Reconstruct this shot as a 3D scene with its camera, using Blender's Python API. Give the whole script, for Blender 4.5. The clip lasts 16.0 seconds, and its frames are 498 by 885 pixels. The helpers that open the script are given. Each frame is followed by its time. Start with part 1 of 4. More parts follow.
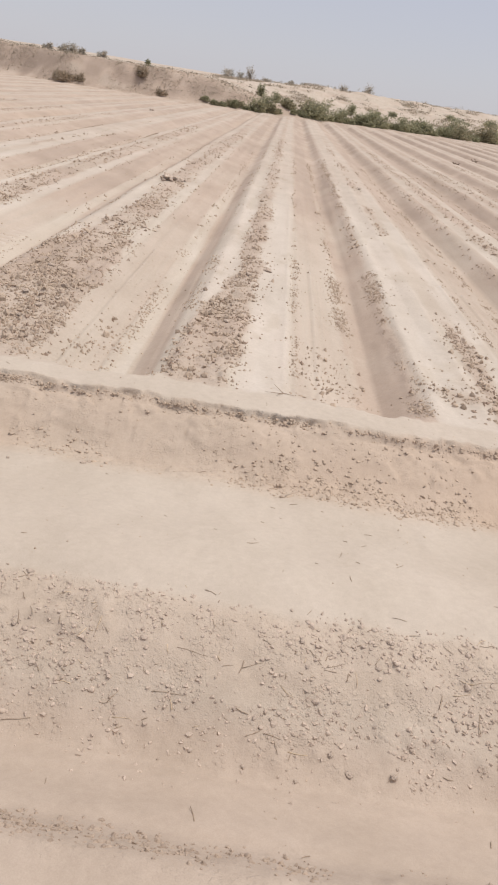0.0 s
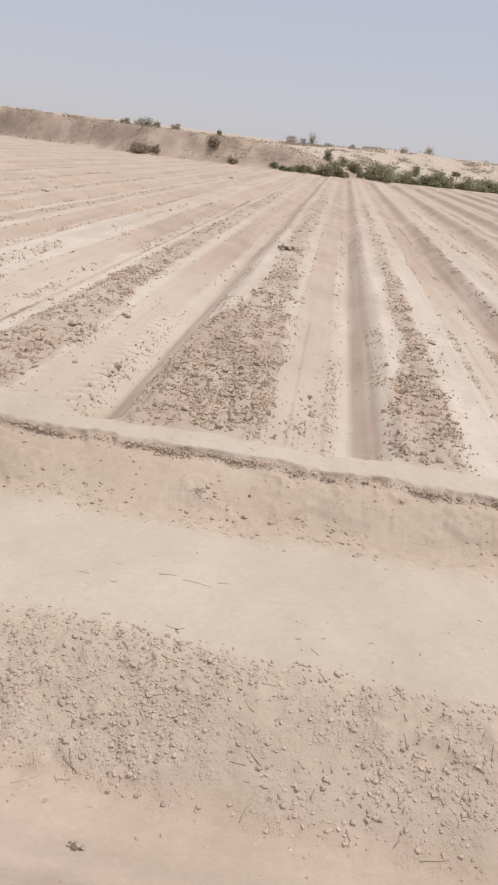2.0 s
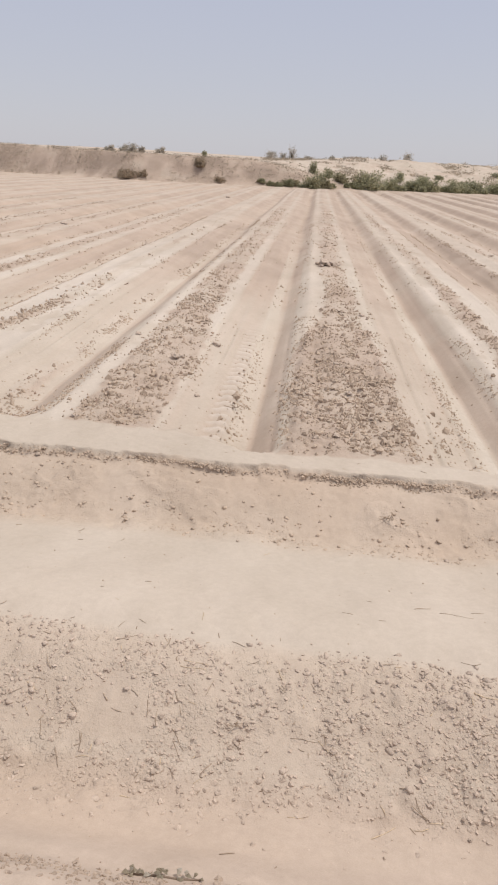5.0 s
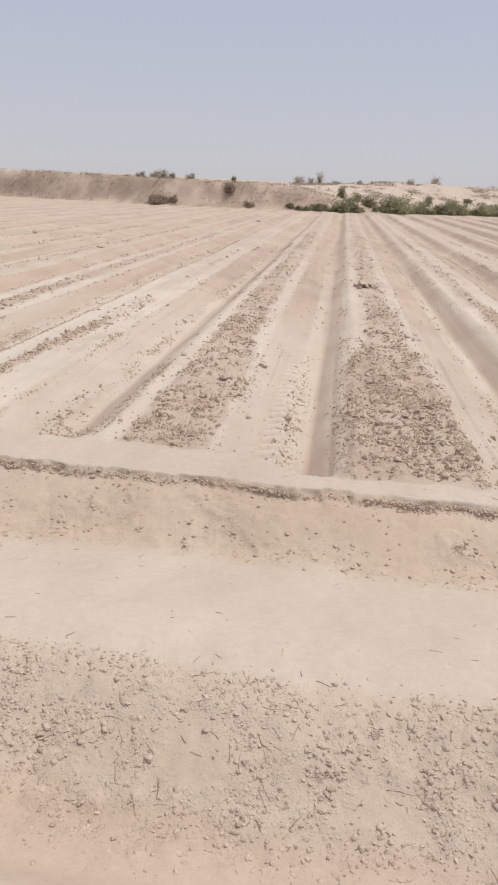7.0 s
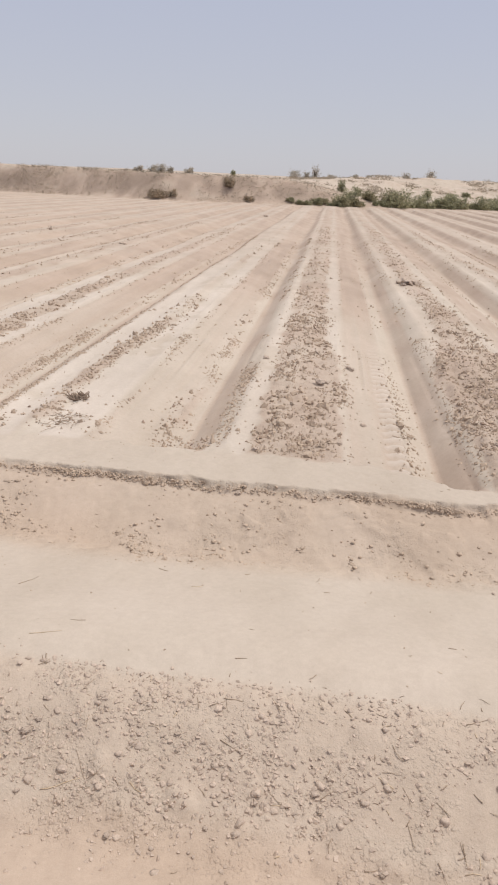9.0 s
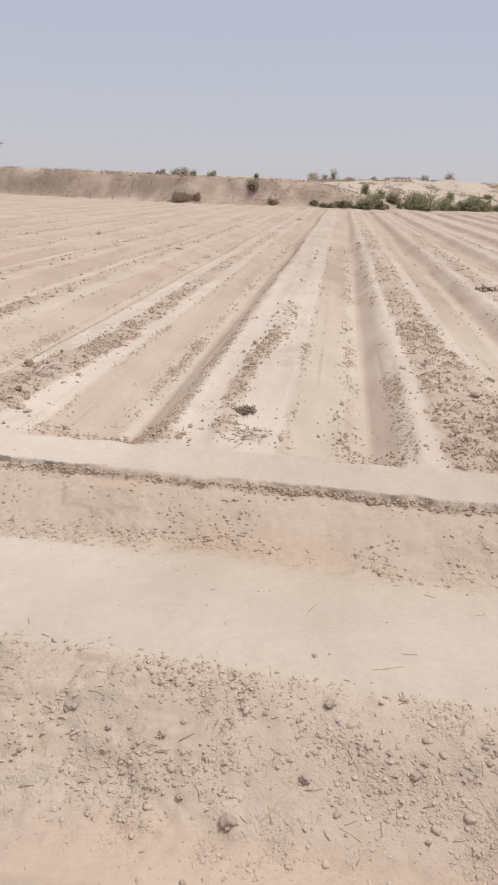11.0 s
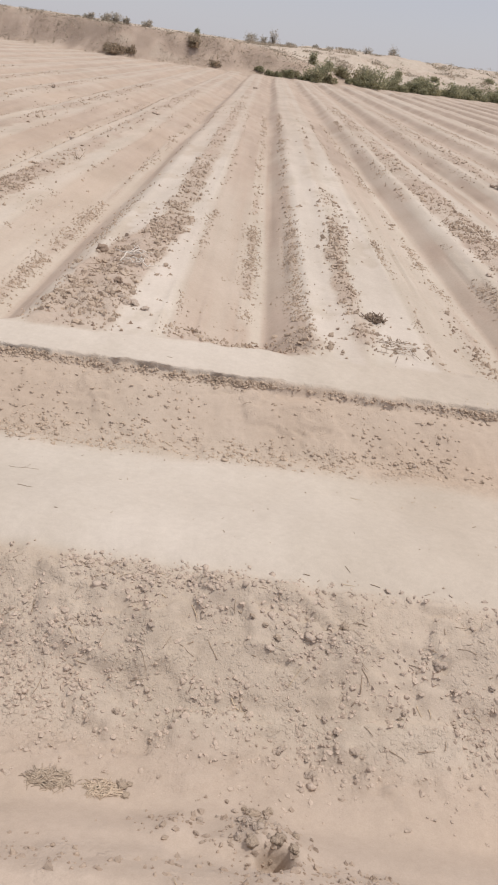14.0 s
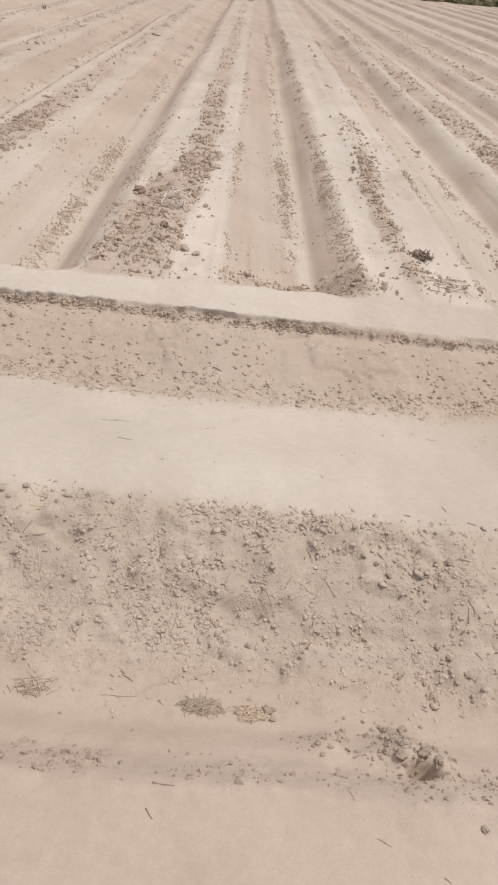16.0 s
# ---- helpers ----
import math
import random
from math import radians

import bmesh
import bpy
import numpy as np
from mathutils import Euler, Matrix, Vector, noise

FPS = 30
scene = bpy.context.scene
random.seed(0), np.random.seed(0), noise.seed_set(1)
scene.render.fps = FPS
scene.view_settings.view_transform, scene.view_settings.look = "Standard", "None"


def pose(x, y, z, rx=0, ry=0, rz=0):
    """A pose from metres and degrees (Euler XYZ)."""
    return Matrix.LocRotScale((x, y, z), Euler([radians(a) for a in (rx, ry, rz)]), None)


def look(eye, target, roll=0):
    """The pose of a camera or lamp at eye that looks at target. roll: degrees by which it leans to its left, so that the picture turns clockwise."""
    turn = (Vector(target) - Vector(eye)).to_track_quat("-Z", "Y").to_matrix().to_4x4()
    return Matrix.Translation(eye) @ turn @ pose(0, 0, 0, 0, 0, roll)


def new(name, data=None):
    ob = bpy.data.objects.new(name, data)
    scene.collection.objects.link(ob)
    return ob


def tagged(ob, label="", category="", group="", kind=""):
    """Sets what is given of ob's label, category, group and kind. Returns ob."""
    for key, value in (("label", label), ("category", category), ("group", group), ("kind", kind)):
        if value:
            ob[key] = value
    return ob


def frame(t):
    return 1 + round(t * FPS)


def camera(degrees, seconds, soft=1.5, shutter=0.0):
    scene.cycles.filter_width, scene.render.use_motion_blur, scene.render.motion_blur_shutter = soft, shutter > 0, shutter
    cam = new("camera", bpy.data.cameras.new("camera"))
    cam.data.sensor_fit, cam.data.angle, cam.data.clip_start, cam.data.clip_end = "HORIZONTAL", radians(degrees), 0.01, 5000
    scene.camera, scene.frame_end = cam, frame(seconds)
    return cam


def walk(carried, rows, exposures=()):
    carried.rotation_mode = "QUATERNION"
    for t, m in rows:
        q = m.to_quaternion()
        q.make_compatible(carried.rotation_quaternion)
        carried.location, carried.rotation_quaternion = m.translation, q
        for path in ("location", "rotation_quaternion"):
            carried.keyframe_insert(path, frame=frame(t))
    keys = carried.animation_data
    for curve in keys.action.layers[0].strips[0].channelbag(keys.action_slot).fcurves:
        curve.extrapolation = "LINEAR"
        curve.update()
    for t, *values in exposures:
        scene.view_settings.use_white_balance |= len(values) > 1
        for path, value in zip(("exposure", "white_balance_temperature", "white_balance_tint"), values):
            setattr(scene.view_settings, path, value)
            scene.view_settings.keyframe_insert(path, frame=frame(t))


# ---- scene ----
cam = camera(40.1, 16.0, soft=2.0)
PATH = [
    (0, (-0.222, 0.289, 1.595), (-0.201, 2.066, 0.679), 8.8),
    (0.5, (-0.375, 0.272, 1.567), (-0.522, 2.051, 0.665), 11.1),
    (1, (-0.701, 0.337, 1.538), (-1.01, 2.082, 0.611), 3.5),
    (1.5, (-0.939, 0.374, 1.538), (-1.225, 2.164, 0.694), 5.4),
    (2, (-1.31, 0.325, 1.609), (-1.465, 2.153, 0.812), 6.8),
    (2.5, (-1.538, 0.318, 1.591), (-1.606, 2.164, 0.825), 4.8),
    (2.9, (-1.78, 0.361, 1.557), (-1.855, 2.177, 0.723), 1.2),
    (3, (-1.847, 0.372, 1.559), (-1.936, 2.194, 0.74), 0.8),
    (3.5, (-2.084, 0.368, 1.565), (-2.081, 2.18, 0.72), 2.6),
    (4, (-2.228, 0.3, 1.599), (-2.186, 2.136, 0.806), 3.1),
    (4.5, (-2.287, 0.285, 1.593), (-2.295, 2.121, 0.8), 3.5),
    (5, (-2.302, 0.262, 1.605), (-2.445, 2.108, 0.848), 2.8),
    (5.2, (-2.311, 0.255, 1.607), (-2.473, 2.104, 0.863), 2.7),
    (7.3, (-2.614, 0.389, 1.548), (-2.853, 2.248, 0.85), 1.8),
    (7.5, (-2.697, 0.404, 1.561), (-2.943, 2.254, 0.842), -1.9),
    (8, (-2.934, 0.454, 1.563), (-3.155, 2.302, 0.833), 1.8),
    (8.2, (-3.036, 0.448, 1.558), (-3.211, 2.315, 0.861), 2.2),
    (10.3, (-4.091, 0.546, 1.524), (-4.318, 2.387, 0.778), 2.3),
    (10.5, (-4.228, 0.523, 1.516), (-4.388, 2.396, 0.832), 4.4),
    (10.7, (-4.36, 0.514, 1.537), (-4.533, 2.33, 0.718), 3.6),
    (10.8, (-4.432, 0.5, 1.544), (-4.624, 2.334, 0.769), 0.8),
    (11, (-4.56, 0.459, 1.554), (-4.779, 2.316, 0.846), 2.0),
    (11.1, (-4.599, 0.466, 1.542), (-4.827, 2.315, 0.817), 2.2),
    (11.2, (-4.641, 0.489, 1.559), (-4.877, 2.338, 0.835), 0.7),
    (11.5, (-4.797, 0.485, 1.529), (-5.084, 2.318, 0.784), 1.2),
    (12, (-5.107, 0.591, 1.491), (-5.592, 2.349, 0.67), -2.4),
    (12.5, (-5.485, 0.586, 1.507), (-5.75, 2.412, 0.734), 4.4),
    (13, (-5.74, 0.585, 1.536), (-5.815, 2.416, 0.734), 2.4),
    (13.5, (-5.881, 0.593, 1.531), (-5.947, 2.427, 0.735), 4.7),
    (14, (-6.022, 0.663, 1.493), (-5.955, 2.398, 0.502), 7.8),
    (14.5, (-6.085, 0.703, 1.521), (-5.931, 2.337, 0.379), 6.0),
    (15, (-6.159, 0.677, 1.539), (-5.992, 2.279, 0.353), 6.6),
    (15.5, (-6.257, 0.65, 1.555), (-6.132, 2.237, 0.343), 6.8),
    (16, (-6.381, 0.598, 1.566), (-6.293, 2.227, 0.409), 6.5),
]
EXPOSURES = [(0, 0.0), (11.8, -0.02), (13, -0.07), (14, -0.09), (14.5, -0.14), (16, -0.12)]
walk(cam, [(t, look(eye, target, roll)) for t, eye, target, roll in PATH], EXPOSURES)

# ---- light ----
SUN_EL, SUN_AZ = 65.0, 84.0          # elevation; azimuth clockwise from +y
world = bpy.data.worlds.new("sky")
scene.world = world
world.use_nodes = True
wn = world.node_tree
sky = wn.nodes.new("ShaderNodeTexSky")
sky.sky_type = "NISHITA"
sky.sun_disc = False
sky.sun_elevation, sky.sun_rotation = radians(SUN_EL), radians(SUN_AZ)
sky.air_density, sky.dust_density, sky.ozone_density = 1.0, 1.0, 2.0
# a dusty veil over the clear sky, a little warmer towards the horizon
coord = wn.nodes.new("ShaderNodeTexCoord")
high = wn.nodes.new("ShaderNodeSeparateXYZ")
wn.links.new(coord.outputs["Generated"], high.inputs[0])
veil = wn.nodes.new("ShaderNodeValToRGB")
veil.color_ramp.elements.new(0.5)
for el, (p, c) in zip(veil.color_ramp.elements, ((0.0, (5.95, 5.85, 6.3)), (0.30, (4.9, 5.25, 6.6)), (1.0, (10.4, 9.2, 8.1)))):
    el.position, el.color = p, (*c, 1)
wn.links.new(high.outputs[2], veil.inputs[0])
haze = wn.nodes.new("ShaderNodeMix")
haze.data_type = "RGBA"
haze.inputs[0].default_value = 0.85
wn.links.new(sky.outputs[0], haze.inputs[6])
wn.links.new(veil.outputs[0], haze.inputs[7])
wn.links.new(haze.outputs[2], wn.nodes["Background"].inputs[0])
wn.nodes["Background"].inputs[1].default_value = 0.10
sun = new("sun", bpy.data.lights.new("sun", "SUN"))
sun.data.energy, sun.data.angle, sun.data.color = 2.62, radians(0.9), (1.0, 0.96, 0.905)
to_sun = Vector((math.sin(radians(SUN_AZ)) * math.cos(radians(SUN_EL)), math.cos(radians(SUN_AZ)) * math.cos(radians(SUN_EL)), math.sin(radians(SUN_EL))))
sun.matrix_world = look(tuple(to_sun * 50), (0, 0, 0))


# ---- materials ----
def material(name, rough=0.95, spec=0.2):
    m = bpy.data.materials.new(name)
    m.use_nodes = True
    b = m.node_tree.nodes["Principled BSDF"]
    b.inputs["Roughness"].default_value = rough
    b.inputs["Specular IOR Level"].default_value = spec
    return m, m.node_tree, b


def noise_node(nt, scale, detail=4.0, rough=0.55, stretch=None):
    tc = nt.nodes.new("ShaderNodeTexCoord")
    n = nt.nodes.new("ShaderNodeTexNoise")
    n.inputs["Scale"].default_value, n.inputs["Detail"].default_value, n.inputs["Roughness"].default_value = scale, detail, rough
    if stretch:
        mp = nt.nodes.new("ShaderNodeMapping")
        mp.inputs["Scale"].default_value = stretch
        nt.links.new(tc.outputs["Object"], mp.inputs[0])
        nt.links.new(mp.outputs[0], n.inputs[0])
    else:
        nt.links.new(tc.outputs["Object"], n.inputs[0])
    return n.outputs[0]


def ramp(nt, fac, stops):
    r = nt.nodes.new("ShaderNodeValToRGB")
    e = r.color_ramp.elements
    while len(e) < len(stops):
        e.new(0.5)
    for el, (p, c) in zip(e, stops):
        el.position, el.color = p, (*c, 1)
    nt.links.new(fac, r.inputs[0])
    return r.outputs[0]


def mix(nt, fac, a, b, kind="MIX"):
    m = nt.nodes.new("ShaderNodeMix")
    m.data_type, m.blend_type = "RGBA", kind
    for sock, v in ((m.inputs[0], fac), (m.inputs[6], a), (m.inputs[7], b)):
        if isinstance(v, (int, float)):
            sock.default_value = v
        elif isinstance(v, tuple):
            sock.default_value = (*v, 1)
        else:
            nt.links.new(v, sock)
    return m.outputs[2]


def calc(nt, op, a, b):
    m = nt.nodes.new("ShaderNodeMath")
    m.operation = op
    for sock, v in ((m.inputs[0], a), (m.inputs[1], b)):
        if isinstance(v, (int, float)):
            sock.default_value = v
        else:
            nt.links.new(v, sock)
    return m.outputs[0]


def bump(nt, b, height, strength, distance):
    n = nt.nodes.new("ShaderNodeBump")
    n.inputs["Strength"].default_value, n.inputs["Distance"].default_value = strength, distance
    nt.links.new(height, n.inputs["Height"])
    nt.links.new(n.outputs[0], b.inputs["Normal"])


BLEACHED = (0.585, 0.532, 0.486)
CRUST, LOAM, CLAY = (0.508, 0.452, 0.391), (0.438, 0.356, 0.298), (0.478, 0.376, 0.297)
SCRUBBY = (0.345, 0.280, 0.235)


def cell_lumps(nt, scale, radius):
    """Small round crumbs, one in most cells of a Voronoi pattern: height 0 to 1."""
    tc = nt.nodes.new("ShaderNodeTexCoord")
    warp = nt.nodes.new("ShaderNodeTexNoise")
    warp.inputs["Scale"].default_value, warp.inputs["Detail"].default_value = scale * 0.7, 2
    nt.links.new(tc.outputs["Object"], warp.inputs[0])
    at = nt.nodes.new("ShaderNodeVectorMath")
    at.operation = "MULTIPLY_ADD"
    nt.links.new(warp.outputs["Color"], at.inputs[0])
    at.inputs[1].default_value = (0.9 / scale,) * 3
    nt.links.new(tc.outputs["Object"], at.inputs[2])
    v = nt.nodes.new("ShaderNodeTexVoronoi")
    v.inputs["Scale"].default_value = scale
    nt.links.new(at.outputs[0], v.inputs["Vector"])
    pick = nt.nodes.new("ShaderNodeSeparateColor")
    nt.links.new(v.outputs["Color"], pick.inputs[0])
    r = calc(nt, "MULTIPLY", calc(nt, "POWER", pick.outputs[0], 0.7), radius * 1.7)
    d = nt.nodes.new("ShaderNodeMath")
    d.operation, d.use_clamp = "SUBTRACT", True
    d.inputs[0].default_value = 1.0
    q = calc(nt, "DIVIDE", v.outputs["Distance"], calc(nt, "ADD", r, 0.02))
    nt.links.new(calc(nt, "MULTIPLY", q, q), d.inputs[1])
    return calc(nt, "MULTIPLY", calc(nt, "SQRT", d.outputs[0], 0), r)


def soil_material():
    """Dry silt: pale crust, browner loose loam and reddish clay, spread by the soil attribute; its loam share also
    carries painted furrow shade.
    """
    m, nt, b = material("dry_soil")
    at = nt.nodes.new("ShaderNodeAttribute")
    at.attribute_name = "soil"
    sep = nt.nodes.new("ShaderNodeSeparateColor")
    nt.links.new(at.outputs["Color"], sep.inputs[0])
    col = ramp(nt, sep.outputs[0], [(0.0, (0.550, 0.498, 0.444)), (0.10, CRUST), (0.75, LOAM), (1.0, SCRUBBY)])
    col = mix(nt, sep.outputs[1], col, CLAY)
    col = mix(nt, at.outputs["Alpha"], col, BLEACHED)
    big = noise_node(nt, 0.35, 5)
    mid = noise_node(nt, 2.6, 6, 0.6, (1.0, 0.5, 1.0))
    fine = noise_node(nt, 38, 8, 0.72)
    grit = noise_node(nt, 260, 3, 0.6)
    col = mix(nt, 1.0, col, ramp(nt, big, [(0.3, (0.93, 0.92, 0.90)), (0.7, (1.06, 1.05, 1.04))]), "MULTIPLY")
    col = mix(nt, 1.0, col, ramp(nt, mid, [(0.3, (0.93, 0.92, 0.91)), (0.68, (1.05, 1.05, 1.06))]), "MULTIPLY")
    col = mix(nt, 1.0, col, ramp(nt, fine, [(0.3, (0.93, 0.92, 0.91)), (0.7, (1.04, 1.04, 1.04))]), "MULTIPLY")
    col = mix(nt, 1.0, col, ramp(nt, grit, [(0.35, (0.95, 0.95, 0.95)), (0.65, (1.03, 1.03, 1.03))]), "MULTIPLY")
    nt.links.new(col, b.inputs["Base Color"])
    lumps = noise_node(nt, 75, 3, 0.5)
    crumbs = calc(nt, "ADD", cell_lumps(nt, 58, 0.30), calc(nt, "MULTIPLY", cell_lumps(nt, 120, 0.34), 0.5))
    heap = ramp(nt, noise_node(nt, 5.5, 5, 0.65), [(0.44, (0.06, 0.06, 0.06)), (0.62, (1, 1, 1))])
    crumbs = calc(nt, "MULTIPLY", crumbs, heap)
    loose = calc(nt, "ADD", calc(nt, "MULTIPLY", sep.outputs[2], 0.26), 0.03)
    h = calc(nt, "ADD", calc(nt, "ADD", fine, calc(nt, "MULTIPLY", lumps, 0.5)), calc(nt, "MULTIPLY", grit, 0.25))
    h = calc(nt, "ADD", calc(nt, "MULTIPLY", h, loose), calc(nt, "MULTIPLY", crumbs, calc(nt, "MULTIPLY", sep.outputs[2], 0.95)))
    bump(nt, b, h, 0.75, 0.014)
    return m


def clod_material(name, base):
    m, nt, b = material(name)
    geo = nt.nodes.new("ShaderNodeNewGeometry")
    dark = tuple(v * 0.88 for v in base)
    lite = tuple(min(1, v * 1.10) for v in base)
    col = ramp(nt, geo.outputs["Random Per Island"], [(0.0, dark), (0.5, base), (1.0, lite)])
    fine = noise_node(nt, 120, 4, 0.65)
    col = mix(nt, 1.0, col, ramp(nt, fine, [(0.3, (0.86, 0.85, 0.84)), (0.7, (1.08, 1.08, 1.08))]), "MULTIPLY")
    nt.links.new(col, b.inputs["Base Color"])
    bump(nt, b, fine, 0.6, 0.006)
    return m


def plant_material(name, a, c, rough=0.7):
    m, nt, b = material(name, rough, 0.25)
    geo = nt.nodes.new("ShaderNodeNewGeometry")
    col = ramp(nt, geo.outputs["Random Per Island"], [(0.0, a), (1.0, c)])
    n = noise_node(nt, 1.7, 3)
    col = mix(nt, 1.0, col, ramp(nt, n, [(0.3, (0.75, 0.78, 0.75)), (0.7, (1.2, 1.15, 1.1))]), "MULTIPLY")
    nt.links.new(col, b.inputs["Base Color"])
    thin = nt.nodes.new("ShaderNodeBsdfTranslucent")
    nt.links.new(col, thin.inputs[0])
    both = nt.nodes.new("ShaderNodeMixShader")
    both.inputs[0].default_value = 0.5
    nt.links.new(b.outputs[0], both.inputs[1])
    nt.links.new(thin.outputs[0], both.inputs[2])
    nt.links.new(both.outputs[0], nt.nodes["Material Output"].inputs[0])
    return m


def wood_material(name, a, c):
    m, nt, b = material(name, 0.85, 0.2)
    n = noise_node(nt, 60, 5, 0.6, (1, 1, 0.2))
    oi = nt.nodes.new("ShaderNodeObjectInfo")
    col = ramp(nt, n, [(0.25, a), (0.75, c)])
    col = mix(nt, 1.0, col, ramp(nt, oi.outputs["Random"], [(0.0, (0.86, 0.86, 0.86)), (1.0, (1.08, 1.07, 1.05))]), "MULTIPLY")
    nt.links.new(col, b.inputs["Base Color"])
    bump(nt, b, n, 0.4, 0.002)
    return m


SOIL = soil_material()
CLOD = clod_material("soil_clods", (0.455, 0.363, 0.287))
SOIL_CLOD = clod_material("soil_lumps", (0.500, 0.409, 0.342))
CLAY_CLOD = clod_material("clay_crumbs", (0.482, 0.385, 0.305))
CLOD_DARK = clod_material("dark_crumbs", (0.400, 0.318, 0.256))
CLOD_RED = clod_material("red_clods", (0.34, 0.255, 0.198))
# green, brown and grey leaves are paled: distance haze is put into their colours
GREEN = plant_material("green_leaves", (0.27, 0.27, 0.185), (0.46, 0.44, 0.30))
OLIVE = plant_material("olive_leaves", (0.253, 0.238, 0.161), (0.454, 0.404, 0.283))
BROWN = plant_material("dry_brown_leaves", (0.31, 0.25, 0.195), (0.48, 0.40, 0.315))
DUSTY = plant_material("dusty_leaves", (0.25, 0.225, 0.19), (0.40, 0.36, 0.30))
GREY = plant_material("haze_grey_leaves", (0.41, 0.375, 0.335), (0.57, 0.525, 0.47))
PALE_SCRUB = plant_material("pale_scrub_leaves", (0.345, 0.30, 0.25), (0.48, 0.42, 0.35))
BARK = wood_material("bark", (0.07, 0.05, 0.04), (0.15, 0.115, 0.09))
TWIG = wood_material("dry_twig", (0.27, 0.205, 0.155), (0.42, 0.335, 0.26))
PALE_ROOT = wood_material("pale_root", (0.62, 0.56, 0.51), (0.76, 0.70, 0.64))
DULL_STRAW = wood_material("dull_straw", (0.46, 0.37, 0.29), (0.62, 0.51, 0.41))
STRAW = wood_material("straw", (0.48, 0.37, 0.25), (0.66, 0.54, 0.40))
WITHERED = plant_material("withered_leaves", (0.25, 0.22, 0.17), (0.40, 0.35, 0.28))
RESIDUE = wood_material("dark_residue", (0.18, 0.13, 0.10), (0.31, 0.24, 0.185))


# ---- terrain ----
LATTICE = np.random.RandomState(7).rand(256, 256)


def value_noise(x, y, seed=0):
    x, y = x + 17.31 * seed, y + 9.73 * seed
    i, j = np.floor(x).astype(int), np.floor(y).astype(int)
    u, v = x - i, y - j
    u, v = u * u * (3 - 2 * u), v * v * (3 - 2 * v)
    g = lambda a, c: LATTICE[a % 256, c % 256]
    return (g(i, j) * (1 - u) + g(i + 1, j) * u) * (1 - v) + (g(i, j + 1) * (1 - u) + g(i + 1, j + 1) * u) * v - 0.5


def fbm(x, y, octaves=4, seed=0):
    total, amp = 0, 1.0
    for o in range(octaves):
        total = total + amp * value_noise(x * 2 ** o, y * 2 ** o, seed + 3 * o)
        amp *= 0.5
    return total


def step(a, c, v):
    w = np.clip((v - a) / (c - a), 0, 1)
    return w * w * (3 - 2 * w)


def domes(x, y, cell, fill, seed):
    """Rounded lumps of many sizes, one in some of the cells of a jittered grid: heights in metres."""
    x, y = x / cell, y / cell
    i, j = np.floor(x).astype(int), np.floor(y).astype(int)
    out = np.zeros(x.shape)
    g = lambda a, c, o: LATTICE[(a + 31 * o + 7 * seed) % 256, (c + 57 * o + 13 * seed) % 256]
    for di in (-1, 0, 1):
        for dj in (-1, 0, 1):
            a, c = i + di, j + dj
            r = 0.22 + 0.38 * g(a, c, 2) ** 1.6
            q = 1 - (((x - a - g(a, c, 0)) * (0.8 + 0.6 * g(a, c, 4))) ** 2 + ((y - c - g(a, c, 1)) * (0.8 + 0.6 * g(a, c, 5))) ** 2) / (r * r)
            out = np.maximum(out, np.where(g(a, c, 3) < fill, r * np.sqrt(np.clip(q, 0, 1)), 0))
    return out * cell


def where_loose(mask, x, y, make):
    """A costly relief, worked out only where the mask is above zero."""
    x, y, mask = np.broadcast_arrays(x, y, mask)
    on = mask > 0.02
    out = np.zeros(x.shape)
    if on.any():
        out[on] = mask[on] * make(x[on], y[on])
    return out


def band(v, a, c, soft=0.02):
    """1 between a and c, with soft ends."""
    return step(a - soft, a + soft, v) * (1 - step(c - soft, c + soft, v))


def levee_foot(x):
    return np.interp(x, [-120, -50, -30, -17, 0, 20, 60, 160], [85, 70, 60, 56, 58, 69, 90, 130]) + 0.5 * value_noise(x * 0.25, x * 0, 4)


def lip_line(x):
    return 3.69 - 0.033 * x + 0.05 * value_noise(x * 0.8, x * 0, 5)


def lip(x):
    return lip_line(x) + 0.024 * value_noise(x * 3.3, x * 0, 6) + 0.020 * value_noise(x * 11, x * 0, 8) + 0.024 * value_noise(x * 31, x * 0, 7) + 0.010 * value_noise(x * 67, x * 0, 72)


def scarp(x):
    """Height of the broken crust at the edge of the bank."""
    return np.clip(0.031 + 0.026 * value_noise(x * 0.9, x * 0, 73) + 0.040 * value_noise(x * 3.1, x * 0, 74) + 0.034 * value_noise(x * 13, x * 0, 75) + 0.018 * value_noise(x * 37, x * 0, 76), 0.008, 0.056)


def foot(x):
    return 3.25 - 0.030 * x + 0.10 * value_noise(x * 0.9, x * 0, 9) + 0.05 * value_noise(x * 4, x * 0, 10)


def crest(x):
    return 2.10 - 0.042 * x + 0.05 * value_noise(x * 0.8, x * 0, 11) + 0.03 * value_noise(x * 5, x * 0, 12)


def trough(x):
    return 1.64 - 0.022 * x + 0.03 * value_noise(x * 0.7, x * 0, 13)


def rim(x):
    return 1.25 - 0.032 * x + 0.04 * value_noise(x * 0.9, x * 0, 14) + 0.03 * value_noise(x * 4, x * 0, 15)


PERIOD, PHASE = 1.62, -0.88


def row_number(x):
    return np.floor((x - PHASE + 0.30) / PERIOD)


def row_place(x):
    """Distance along x from the middle of the row's steep furrow side, -0.30 to 1.32."""
    return (x - PHASE + 0.30) % PERIOD - 0.30


